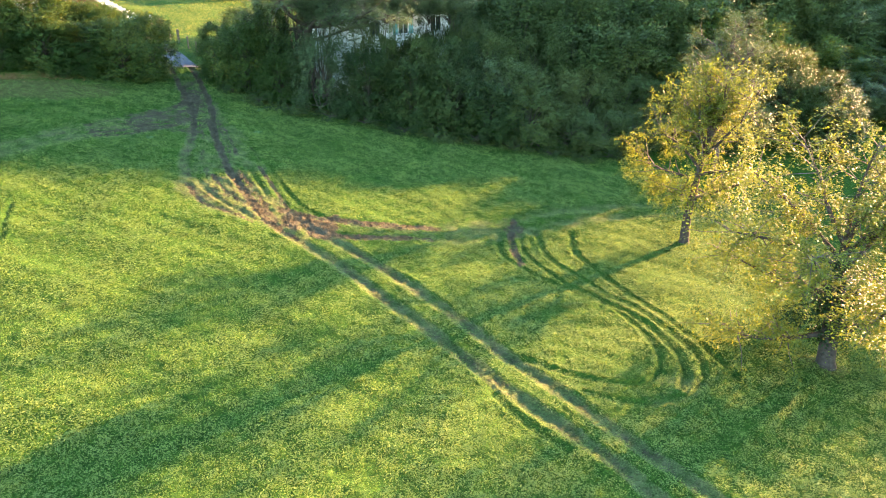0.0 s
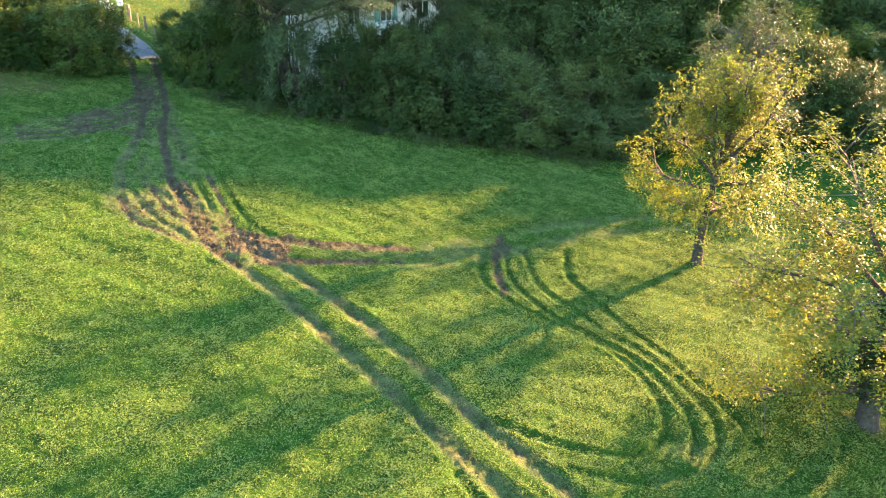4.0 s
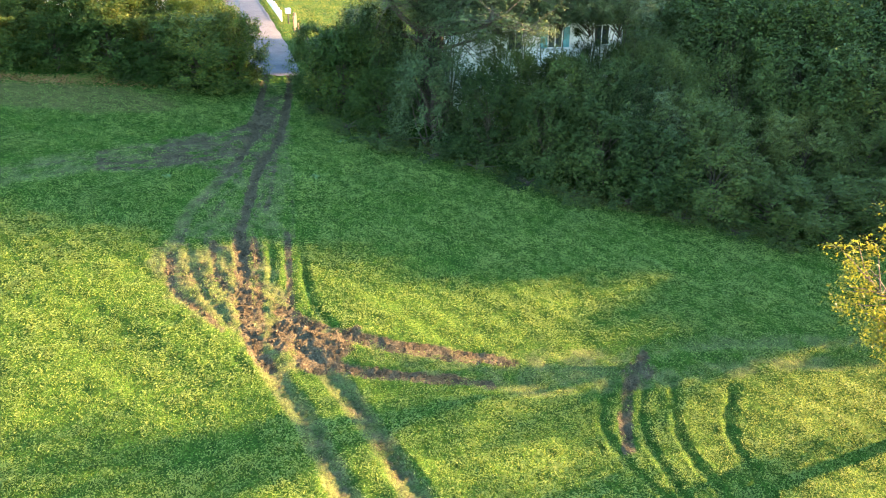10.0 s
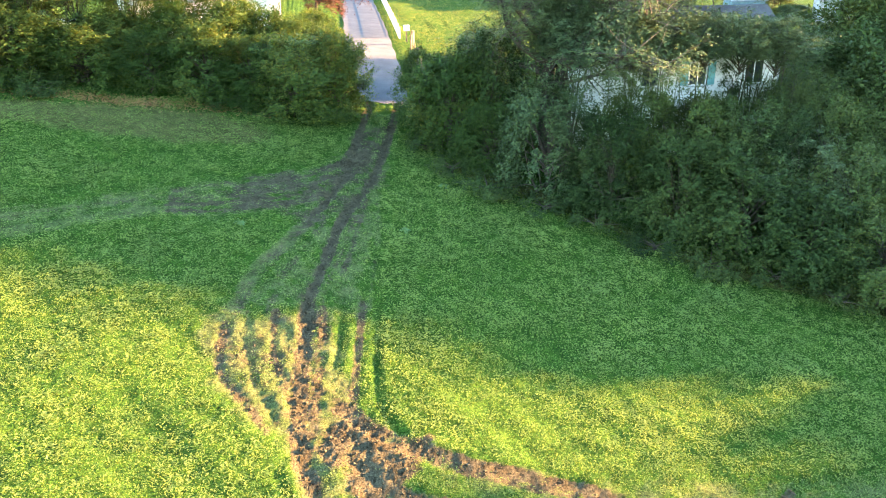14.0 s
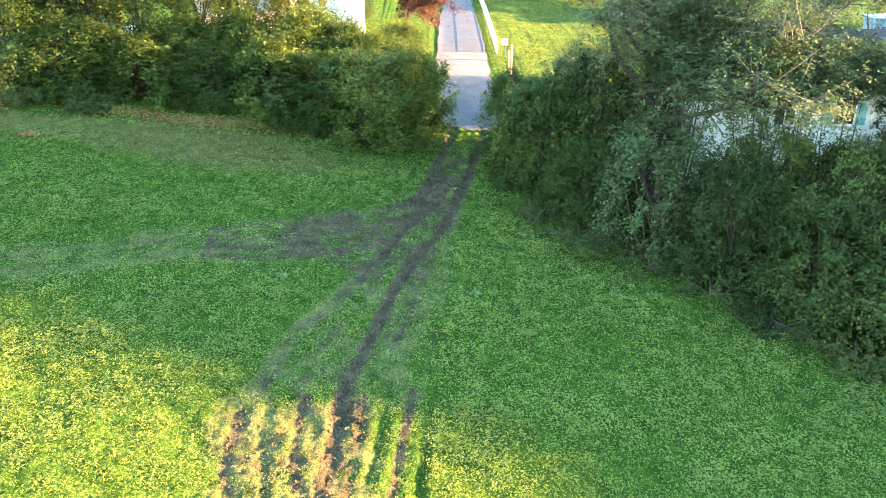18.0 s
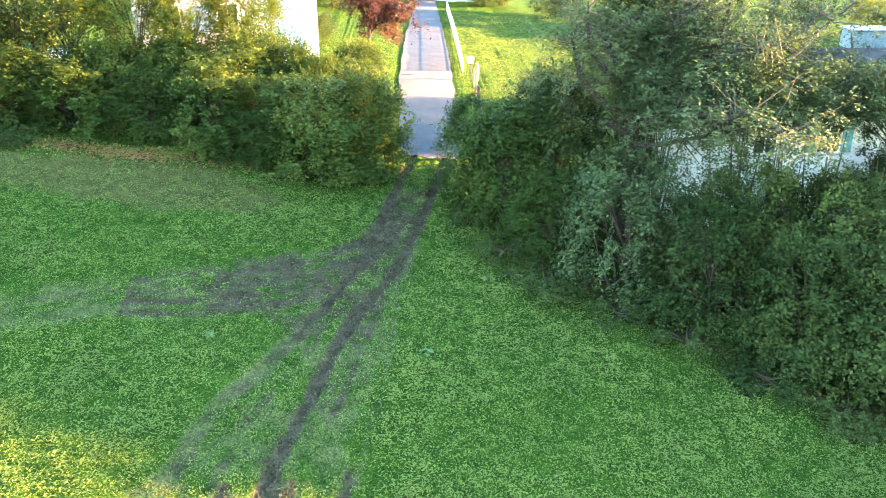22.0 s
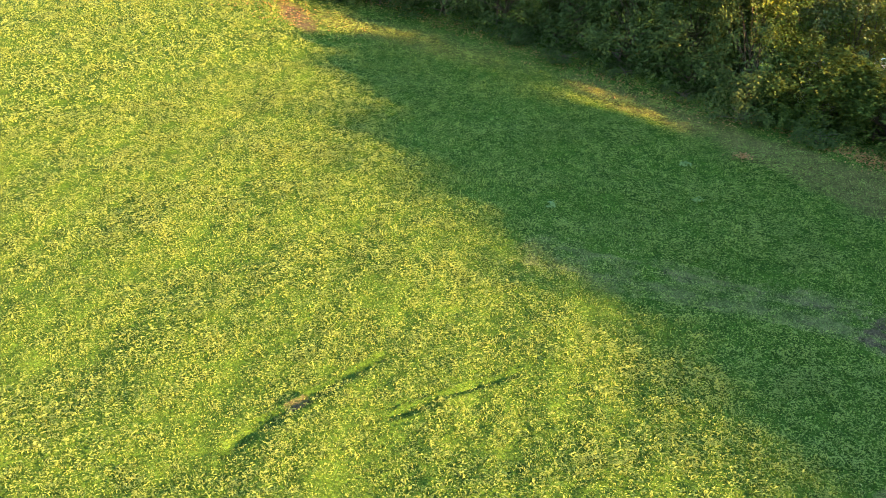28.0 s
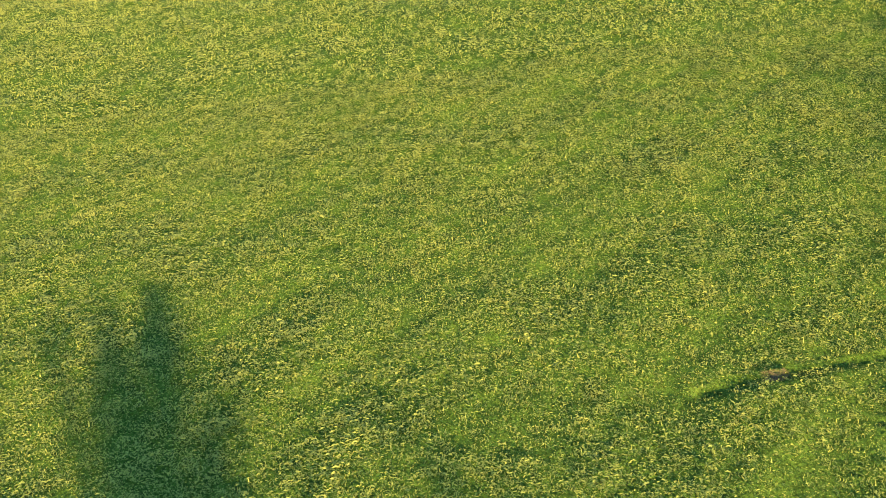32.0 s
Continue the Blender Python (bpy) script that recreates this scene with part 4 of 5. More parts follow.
# Trees added to carry the same shadow edge on to the south.
BACK += [(53.3, -24.9, 2.4, 8.7, "far_olive"), (55.2, -26.4, 2.4, 8.9, "far_olive"), (52.2, -29.0, 2.4, 7.9, "far_dark"), (55.6, -30.2, 2.4, 7.4, "far_dark"), (55.3, -32.2, 2.4, 6.6, "far_dark"), (53.6, -34.5, 2.4, 5.7, "far_dark")]
# Slender trees added close before the white house; their crowns over its eaves stand in for walnut foliage.
BACK += [(15.0, -11.7, 2.2, 10.7, "high_grey"), (17.1, -11.9, 2.2, 10.6, "high_grey"), (19.3, -11.7, 2.3, 10.9, "high_grey"), (21.5, -11.8, 2.3, 11.1, "high_grey"), (23.8, -11.8, 2.4, 11.3, "high_grey")]
for k, (x, y, r, h, kind) in enumerate(BACK):
    plant(kind, x, y, r, h, 71 * k + 20)
# Out-of-view trees added east of the old orchard tree; their long shadows reach the field.
EAST_SHADE = [(44.0, -53.0, 3.8, 8.4, "far_dark"), (34.0, -62.5, 3.1, 5.7, "far_dark"), (45.0, -57.0, 3.6, 4.6, "far_olive"), (43.0, -63.0, 4.0, 8.2, "far_dark"), (47.0, -69.0, 4.2, 8.5, "far_dark"), (40.0, -68.0, 3.1, 4.2, "far_olive"), (50.0, -61.5, 4.0, 8.9, "far_dark")]
for k, (x, y, r, h, kind) in enumerate(EAST_SHADE):
    plant(kind, x, y, r, h, 31 * k + 5)
# Hedge on the west side and the trees behind it.
LEFT = [(-8.6, 1.2, 2.1, 6.2, "hedge_mid"), (-12.6, 1.2, 2.1, 5.6, "hedge_mid"), (-4.4, 0.2, 1.7, 5.4, "hedge_small"), (-16.2, 0.8, 2.2, 4.7, "hedge_mid"), (-1.9, -3.3, 2.0, 5.6, "hedge_mid"), (-4.6, -4.0, 2.6, 5.2, "hedge_mid"), (-7.2, -3.0, 2.1, 4.5, "hedge_small"), (-10.2, -1.6, 2.5, 4.9, "hedge_mid"), (-6.4, 1.6, 2.1, 5.6, "hedge_mid"), (-13.8, -1.0, 2.2, 3.8, "hedge_small"), (-18.0, -0.8, 2.6, 4.3, "hedge_mid"), (-21.8, -1.2, 2.6, 4.7, "hedge_mid"), (-25.8, -1.8, 3.0, 7.4, "shrub_dark2"), (-30.2, -1.0, 3.2, 7.6, "shrub_dark"), (-35.0, -0.8, 3.1, 8.7, "shrub_dark2"), (-39.8, -1.2, 3.3, 7.8, "shrub_dark"), (-45.0, -2.0, 3.3, 8.4, "shrub_dark2"), (-50.4, -3.2, 3.5, 6.5, "shrub_dark"), (-56.0, -4.8, 3.5, 7.4, "shrub_dark2"), (-61.5, -7.0, 3.6, 6.9, "shrub_dark"), (-2.4, 0.6, 1.7, 5.0, "hedge_small"), (-2.8, 4.6, 1.6, 4.5, "hedge_small"), (-3.2, 8.8, 1.8, 4.7, "hedge_mid"), (-2.9, 13.4, 1.4, 3.5, "hedge_small"), (-3.0, 18.5, 1.5, 3.4, "hedge_mid")]
for k, (x, y, r, h, kind) in enumerate(LEFT):
    plant(kind, x, y, r, h, 53 * k + 9)
LBACK = [(-9.0, 4.0, 2.6, 8.2, "slim_lime"), (-12.4, 3.2, 2.7, 9.0, "slim_lime"), (-15.4, 3.8, 2.8, 9.5, "slim_lime"), (-18.8, 2.8, 2.8, 9.0, "slim_lime"), (-21.6, 1.8, 3.2, 10.0, "tree_grey"), (-24.6, 1.4, 3.4, 10.8, "tree_lime"), (-28.6, 1.2, 3.6, 14.3, "tree_lime"), (-32.6, 2.0, 3.0, 9.5, "tree_dark"), (-37.0, 2.2, 3.6, 14.2, "tree_lime"), (-43.0, 2.0, 3.0, 9.1, "tree_dark"), (-49.5, 1.2, 3.1, 9.5, "tree_dark"), (-56.5, -0.5, 3.1, 9.5, "tree_dark"), (-63.0, -3.5, 3.3, 9.5, "tree_dark"), (-24.0, 8.0, 3.6, 8.5, "far_dark"), (-34.0, 8.5, 3.8, 8.9, "far_dark"), (-46.0, 8.0, 4.0, 8.9, "far_dark"), (-58.0, 6.0, 4.0, 8.9, "far_dark")]
for k, (x, y, r, h, kind) in enumerate(LBACK):
    plant(kind, x, y, r, h, 67 * k + 31)
# Garden trees and bushes beyond.
GARDEN = [(9.0, 4.0, 2.3, 5.1, "shrub_olive"), (13.0, 6.5, 2.5, 5.6, "shrub_olive"), (24.0, 8.0, 2.8, 6.4, "shrub_olive"), (30.0, 6.0, 2.4, 2.5, "far_olive"), (44.0, 2.0, 3.3, 6.4, "far_dark"), (27.0, 52.0, 3.2, 3.8, "far_olive"), (20.0, 64.0, 3.4, 4.2, "far_olive"), (35.0, 60.0, 4.0, 7.1, "far_dark"), (12.0, 72.0, 3.2, 3.8, "far_olive"), (-8.0, 62.0, 4.0, 7.1, "far_dark"), (-14.0, 48.0, 4.0, 7.1, "far_dark"), (-9.0, 36.0, 2.4, 2.9, "far_olive"), (58.0, 52.0, 3.2, 3.8, "far_olive"), (57.0, 45.0, 2.3, 1.8, "hedge_mid"), (57.5, 57.0, 3.0, 4.4, "far_lime"), (69.0, 49.0, 4.0, 7.1, "far_dark"), (47.0, 58.0, 3.6, 4.0, "far_olive"), (70.0, 26.0, 3.8, 6.4, "far_dark"), (80.0, 12.0, 4.2, 7.8, "far_dark"), (62.0, 4.0, 4.0, 7.1, "far_dark")]
for k, (x, y, r, h, kind) in enumerate(GARDEN):
    plant(kind, x, y, r, h, 37 * k + 3)
# Brambles at the feet of the hedges.
edge = [(3.6, -8.4), (4.4, -11.6), (6.2, -14.0), (8.6, -16.2), (11.2, -18.2), (13.8, -20.0), (16.4, -21.4), (19.2, -22.8), (22.0, -24.6), (24.8, -26.0), (27.6, -27.0), (30.6, -27.4), (33.8, -27.6),
        (-5.4, -4.6), (-9.0, -3.4), (-20.4, -3.4), (-24.2, -4.4), (-28.4, -4.2), (-33.0, -3.6), (-37.4, -3.8), (-42.4, -4.4)]
for k, (x, y) in enumerate(edge):
    plant("bramble", x + rnd.uniform(-0.3, 0.3), y + rnd.uniform(-0.3, 0.3), rnd.uniform(1.1, 1.6), rnd.uniform(0.9, 1.6), 83 * k)


def branched(x, y, seed, name, label, group, trunk, arms, twigs_each, reach, per, leaf, material, crown_label, bark=BARK, droop=0.0, bare=0.15, hang=0.6, inner=0.25):
    """A tree with its own limbs. trunk: points and radii from the foot; arms: azimuth, rise, length, thickness, start along the trunk."""
    global rng
    keep, rng = rng, np.random.default_rng(seed)
    thing = new(name)
    thing.matrix_basis = pose(*gp(x, y, -0.05))
    pts, rad = np.array(trunk[0], float), trunk[1]
    child("trunk", tubes("trunk", [(pts, rad)], bark, 12), thing)
    clumps, twigs = [], []
    for az, rise, length, thick, start in arms:
        f = start * (len(pts) - 1)
        i0 = min(int(f), len(pts) - 2)
        at = pts[i0] + (pts[i0 + 1] - pts[i0]) * (f - i0)
        d = np.array([math.sin(radians(az)) * math.cos(radians(rise)), math.cos(radians(az)) * math.cos(radians(rise)), math.sin(radians(rise))])
        line, n = [at], 5
        for s_ in range(n):
            d = unit(d + rng.normal(0, 0.16, 3) + (0, 0, 0.08 - droop))
            line.append(line[-1] + d * length / n)
        child("limb", tubes("limb", [(line, np.linspace(thick, thick * 0.2, n + 1))], bark, 8), thing)
        line = np.array(line)
        for _ in range(twigs_each):
            g = rng.uniform(inner, 1.0) * n
            i1 = min(int(g), n - 1)
            a0 = line[i1] + (line[i1 + 1] - line[i1]) * (g - i1)
            way = unit(d * 0.5 + rng.normal(0, 0.8, 3) + (0, 0, 0.1 - droop * 2))
            ln = reach * rng.uniform(0.5, 1.2)
            m0 = a0 + way * ln * 0.5 + rng.normal(0, 0.1, 3)
            t0 = a0 + way * ln + (0, 0, -droop * ln)
            twigs.append(([a0, m0, t0], [0.04, 0.022, 0.006]))
            if rng.uniform() > bare:
                for q in (0.55, 0.8, 1.0):
                    clumps.append((*(a0 * (1 - q) + t0 * q + rng.normal(0, 0.15, 3)), rng.uniform(0.4, 0.95) * reach / 1.8))
    tw = child("twig_work", tubes("twig_work", twigs, TWIG, 4), thing, "thin bare grey twigs")
    tagged(tw, kind="stuff")
    child("crown", sprays("crown", np.array(clumps), pts[-1] * 0.6, max(1, per // 8), 8, leaf, material, 0.05, hang), thing, crown_label)
    rng = keep
    return tagged(thing, label, "tree", group)


arms1 = [(310, 20, 4.3, 0.1, 0.72), (125, 15, 4.6, 0.13, 0.55), (60, 30, 4.6, 0.12, 0.7), (200, 25, 4.8, 0.12, 0.75), (350, 35, 3.8, 0.12, 0.8), (260, 40, 4.4, 0.12, 0.85), (150, 50, 5.3, 0.12, 0.9), (30, 55, 3.8, 0.12, 0.92), (170, 66, 3.8, 0.12, 0.98), (195, 74, 4.4, 0.12, 1.0), (290, 62, 3.4, 0.12, 0.96), (90, 70, 3.6, 0.12, 1.0), (230, 75, 3.9, 0.12, 1.0), (0, 82, 4.3, 0.13, 1.0), (70, 2, 3.6, 0.1, 0.56), (240, 4, 3.4, 0.1, 0.6), (330, 0, 3.4, 0.1, 0.58)]
young = branched(22.0, -44.3, 21, "orchard_tree", "old orchard tree with thin golden autumn leaves", "orchard trees in the field",
         ([(0, 0, -0.15), (0.03, 0.0, 0.35), (0.1, 0.05, 1.8), (0.3, 0.0, 3.3), (0.2, -0.4, 5.0), (0.1, -1.0, 6.9)], [0.46, 0.33, 0.28, 0.26, 0.19, 0.12]), arms1, 17, 1.8, 56, 0.16, LEAF_GOLD, "thin golden yellow autumn leaves", hang=0.55)
young.matrix_basis = young.matrix_basis @ Matrix.Diagonal((0.99, 0.99, 1.12, 1))
arms2 = [(303, 8, 5.6, 0.16, 0.42), (120, 12, 6.0, 0.16, 0.45), (20, 18, 6.0, 0.15, 0.5), (210, 15, 6.4, 0.15, 0.5), (330, 25, 6.6, 0.15, 0.65), (160, 25, 6.6, 0.15, 0.66), (70, 25, 6.0, 0.15, 0.66), (270, 28, 6.6, 0.15, 0.72), (300, 40, 6.4, 0.15, 0.85), (110, 40, 6.6, 0.15, 0.85),
         (0, 45, 6.4, 0.14, 0.9), (230, 45, 6.4, 0.14, 0.9), (50, 58, 6.4, 0.14, 0.96), (180, 58, 6.6, 0.14, 0.96), (320, 65, 6.4, 0.14, 1.0), (120, 72, 6.4, 0.14, 1.0)]
old = branched(16.3, -59.5, 22, "orchard_tree", "gnarled ivy-clad orchard tree with sparse yellow leaves", "orchard trees in the field",
               ([(0, 0, -0.15), (0.02, 0.02, 0.4), (0.05, 0.1, 2.0), (0.1, 0.2, 3.8), (0.2, 0.2, 5.6), (0.1, 0.3, 7.6)], [0.62, 0.46, 0.42, 0.40, 0.30, 0.2]), arms2, 24, 2.3, 72, 0.16, LEAF_GOLD, "sparse yellow-green autumn leaves")
old.matrix_basis = old.matrix_basis @ Matrix.Diagonal((1.06, 1.06, 0.9, 1))
iv = np.concatenate([np.stack([rng.normal(0.1, 0.5, 4200), rng.normal(0.15, 0.5, 4200), rng.uniform(1.6, 6.8, 4200)], -1),
                     np.array([0.1, 0.2, 3.3]) + np.stack([-2.6 * rng.uniform(0, 1, 700) + rng.normal(0, 0.14, 700), 1.7 * rng.uniform(0, 1, 700) + rng.normal(0, 0.14, 700), rng.normal(0.2, 0.22, 700)], -1)])
child("ivy", leaves("ivy", iv, unit(iv - (0.1, 0.15, 4)), 0.17, LEAF_IVY), old, "dark glossy ivy round the trunk")

arms5 = [(a * 47, 10 + 4.4 * a, 4.6 - 0.04 * a, 0.12, 0.36 + 0.04 * a) for a in range(17)]
branched(38.8, -32.6, 25, "willow_tree", "tall half-bare grey willow behind the orchard", "trees of the wooded strip",
         ([(0, 0, -0.1), (0.1, 0, 2.0), (0.2, 0.1, 4.5), (0.1, 0.2, 7.5), (0.2, 0.2, 9.6)], [0.24, 0.19, 0.16, 0.12, 0.07]), arms5, 18, 1.9, 40, 0.17, LEAF_GREY, "thin grey-green leaves", TWIG, 0.0, 0.3)
arms3 = [(300, 25, 6.0, 0.27, 0.75), (250, 35, 6.4, 0.3, 0.85), (200, 20, 5.5, 0.24, 0.8), (150, 15, 8.5, 0.27, 0.85), (110, 20, 9.5, 0.27, 0.9), (95, 8, 9.0, 0.24, 0.85), (60, 35, 6.5, 0.24, 0.9), (10, 35, 6.0, 0.24, 0.95), (320, 50, 6.0, 0.24, 1.0), (130, 48, 7.5, 0.27, 1.0), (220, 55, 6.5, 0.24, 1.0), (80, 60, 6.5, 0.24, 1.0), (160, 8, 6.0, 0.19, 0.7), (180, 75, 6.0, 0.22, 1.0), (100, 32, 8.0, 0.24, 0.95), (122, 8, 10.0, 0.24, 0.92), (86, 24, 9.0, 0.24, 0.98), (140, 25, 8.0, 0.24, 0.98), (92, 16, 11.0, 0.24, 0.95), (100, 10, 12.0, 0.27, 0.95), (84, 12, 12.0, 0.24, 0.95), (108, 22, 11.0, 0.24, 1.0)]
big = branched(11.0, -8.0, 23, "walnut_tree", "large spreading grey-green tree with an ivy-clad forked trunk", "trees of the wooded strip",
               ([(0, 0, -0.15), (0.0, 0, 0.5), (-0.1, 0, 3.5), (0.0, 0.1, 6.0), (0.1, 0.0, 8.2)], [0.6, 0.45, 0.4, 0.36, 0.3]), arms3, 34, 2.7, 44, 0.17, LEAF_GREY, "hanging sprays of grey-green leaves", BARK, 0.06, 0.12, inner=0.45)
big.matrix_basis = big.matrix_basis @ Matrix.Diagonal((1, 1, 0.86, 1))
iv = np.stack([rng.normal(0.0, 0.4, 1300), rng.normal(0.0, 0.4, 1300), rng.uniform(2.5, 8.8, 1300)], -1)
child("ivy", leaves("ivy", iv, unit(iv * (1, 1, 0.01)), 0.18, LEAF_IVY), big, "dark ivy climbing the trunk")
arms4 = [(a * 40, 15 + 6 * a, 3.2, 0.08, 0.6 + 0.04 * a) for a in range(10)]
plum = branched(-2.8, 25.0, 24, "purple_plum_tree", "small purple-red leaved plum tree beside the driveway", "garden trees",
         ([(0, 0, -0.1), (0, 0, 1.0), (0.1, 0, 2.6), (0.1, 0.1, 4.2)], [0.2, 0.15, 0.12, 0.09]), arms4, 16, 1.5, 64, 0.2, LEAF_RED, "dense purple-red leaves")
plum.matrix_basis = plum.matrix_basis @ Matrix.Diagonal((1.15, 1.15, 1.15, 1))


# ---- houses ----
def window(thing, x, y, z, w, h, turn=0, shutter=False):
    """A framed window set on a wall that faces -y, with a sill and, if wanted, teal shutters."""
    fr = part("window", joined(box(w + 0.16, 0.10, 0.08, x, y, z - 0.08), box(w + 0.16, 0.10, 0.08, x, y, z + h), box(0.08, 0.10, h, x - w / 2 - 0.04, y, z), box(0.08, 0.10, h, x + w / 2 + 0.04, y, z), box(0.06, 0.08, h, x, y, z)), WHITE_PAINT, thing)
    part("pane", box(w, 0.03, h, x, y + 0.01, z), GLASS_DARK, fr)
    part("sill", box(w + 0.3, 0.22, 0.05, x, y - 0.06, z - 0.14), METAL_GREY, fr)
    if shutter:
        for s_ in (-1, 1):
            part("shutter", box(w / 2, 0.05, h + 0.1, x + s_ * (w * 0.75 + 0.1), y - 0.03, z - 0.05, 0.01), SHUTTER, fr, "faded teal wooden shutter")


SHUTTER = plain("teal_shutter", (0.10, 0.30, 0.32), (0.18, 0.42, 0.43), 3, 0.6, 0.2, 40)


def house(x, y, turn, w, d, eave, ridge, label, openings=(), base=0.0, roof=ROOF_TILE, chimney=True):
    thing = new("house")
    thing.matrix_basis = pose(*gp(x, y, base), 0, 0, turn)
    bm = box(w, d, eave + 0.3, 0, 0, -0.3)
    part("wall", bm, RENDER_WHITE, thing)
    for s_ in (-1, 1):
        g = bmesh.new()
        tri = [[g.verts.new((s_ * (w / 2 - e), a, b)) for a, b in ((-d / 2, eave), (d / 2, eave), (0, ridge - 0.1))] for e in (0, 0.25)]
        for k in range(3):
            g.faces.new((tri[0][k], tri[0][(k + 1) % 3], tri[1][(k + 1) % 3], tri[1][k]))
        g.faces.new(tri[0])
        g.faces.new(tri[1])
        bmesh.ops.recalc_face_normals(g, faces=g.faces[:])
        part("gable", g, RENDER_WHITE, thing)
    bm = bmesh.new()
    o, t = 0.6, 0.18
    low = eave - 0.6 * (ridge - eave) / (d / 2)
    prof = [(-d / 2 - o, low), (0, ridge), (d / 2 + o, low), (d / 2 + o, low + t), (0, ridge + t), (-d / 2 - o, low + t)]
    ends = [[bm.verts.new((sx * (w / 2 + o), a, b + 0.02)) for a, b in prof] for sx in (-1, 1)]
    for k in range(6):
        bm.faces.new((ends[0][k], ends[0][(k + 1) % 6], ends[1][(k + 1) % 6], ends[1][k]))
    for e in ends:
        bm.faces.new((e[0], e[1], e[4], e[5]))
        bm.faces.new((e[1], e[2], e[3], e[4]))
    bmesh.ops.recalc_face_normals(bm, faces=bm.faces[:])
    rf = part("roof", bm, roof, thing)
    if chimney:
        ch = joined(box(0.7, 0.7, 1.6, w * 0.2, 0.8, ridge - 0.6, 0.02), box(0.85, 0.85, 0.1, w * 0.2, 0.8, ridge + 1.0, 0.01))
        part("chimney", ch, ROOF_TILE, rf)
    gutter = tubes("gutter", [([(-w / 2 - o, -d / 2 - o - 0.06, low + 0.02), (w / 2 + o, -d / 2 - o - 0.06, low + 0.02)], [0.07, 0.07]), ([(w / 2 - 0.1, -d / 2 - 0.08, low), (w / 2 - 0.1, -d / 2 - 0.08, 0)], [0.05, 0.05])], METAL_GREY, 8)
    child("gutter", gutter, thing, "grey metal gutter and downpipe")
    for ox, oz, ow, oh, sh in openings:
        window(thing, ox, -d / 2 - 0.03, oz, ow, oh, 0, sh)
    return tagged(thing, label, "house", "houses beyond the hedges")


house(-12.2, 13.6, 14, 11.5, 9.0, 8.4, 11.5, "white rendered two-storey house behind the hedge", [(-3.6, 1.2, 1.2, 1.3, False), (0, 1.2, 1.2, 1.3, False), (3.4, 1.2, 1.2, 1.3, False), (-3.6, 5.2, 1.2, 1.3, False), (0, 5.2, 1.2, 1.3, False)])
house(19.4, -6.4, 0, 11.2, 7.6, 7.8, 9.6, "white house with a grey-brown roof and teal shutters", [(-2.7, 5.7, 1.0, 1.3, False), (0.3, 5.7, 1.0, 1.3, True), (3.9, 5.7, 1.1, 1.3, False), (-3.4, 1.6, 1.1, 1.3, False), (2.6, 1.6, 1.1, 1.3, False)], chimney=False)
house(3.5, 79.0, 0, 14.0, 9.0, 3.2, 5.6, "low white house at the end of the driveway", [(-4.6, 1.0, 1.4, 1.2, False), (4.6, 1.0, 1.4, 1.2, False)])
house(92.0, -34.0, 60, 11.0, 9.0, 5.5, 8.5, "white house far behind the orchard trees", [(-2.5, 1.2, 1.2, 1.3, False), (2.5, 1.2, 1.2, 1.3, False)])
garage = new("garage")
garage.matrix_basis = pose(*gp(3.2, 74.2), 0, 0, 0)
part("wall", box(5.4, 0.3, 2.8, 0, 0, -0.1), RENDER_WHITE, garage)
part("door", box(3.6, 0.1, 2.2, 0, -0.2, 0.0, 0.02), plain("dark_door", (0.03, 0.03, 0.032), (0.06, 0.06, 0.06), 2, 0.5, 0.1, 20), garage, "dark closed garage door")
tagged(garage, "white garage front with a dark door", "garage")


def flat_shed(x, y, turn, w, d, h, material, label, boards=0):
    thing = new("shed")
    thing.matrix_basis = pose(*gp(x, y), 0, 0, turn)
    part("wall", box(w, d, h + 0.2, 0, 0, -0.2), material, thing)
    part("roof", box(w + 0.5, d + 0.5, 0.14, 0, 0, h + 0.003, 0.02), METAL_GREY, thing, "flat grey sheet roof")
    if boards:
        b0 = bpy.data.meshes.new("board")
        bm = box(w / boards - 0.03, 0.03, h, 0, 0, 0)
        bm.to_mesh(b0)
        bm.free()
        b0.materials.append(material)
        for k in range(boards):
            child("board", b0, thing).matrix_basis = pose(-w / 2 + (k + 0.5) * w / boards, -d / 2 - 0.02, 0)
    return tagged(thing, label, "shed", "garden sheds")


TEAL = plain("faded_teal_paint", (0.16, 0.24, 0.26), (0.28, 0.36, 0.38), 2, 0.7, 0.3, 30)
flat_shed(-22.5, 6.0, 8, 6.0, 5.0, 2.7, RENDER_WHITE, "low white garage with a flat grey roof")
flat_shed(52.0, 48.6, -3, 4.3, 3.0, 2.0, TEAL, "faded blue-grey board shed with a flat roof", 14)
CONCRETE = plain("grey_concrete", (0.3, 0.29, 0.27), (0.42, 0.41, 0.38), 1.5, 0.9, 0.3, 40)
carport = new("carport")
carport.matrix_basis = pose(*gp(62.6, 42.6), 0, 0, -22)
part("roof", box(7.6, 5.4, 0.25, 0, 0, 2.7, 0.03), CONCRETE, carport, "flat pale concrete roof")
part("side_wall", box(3.2, 4.6, 2.85, -2.0, 0, -0.15), CONCRETE, carport)
part("back_wall", box(3.8, 0.25, 2.85, 1.5, 2.2, -0.15), CONCRETE, carport)
for px_ in (0.6, 3.4):
    part("post", box(0.14, 0.14, 2.84, px_, -2.4, -0.15, 0.01), plain("red_brown_post", (0.16, 0.06, 0.045), (0.24, 0.1, 0.07), 3, 0.7, 0.2, 30), carport, "red-brown wooden post")
part("cross_bar", box(2.7, 0.1, 0.12, 2.0, -2.4, 1.2, 0.01), WOOD_GREY, carport)
tagged(carport, "open grey concrete carport with a flat roof", "carport")
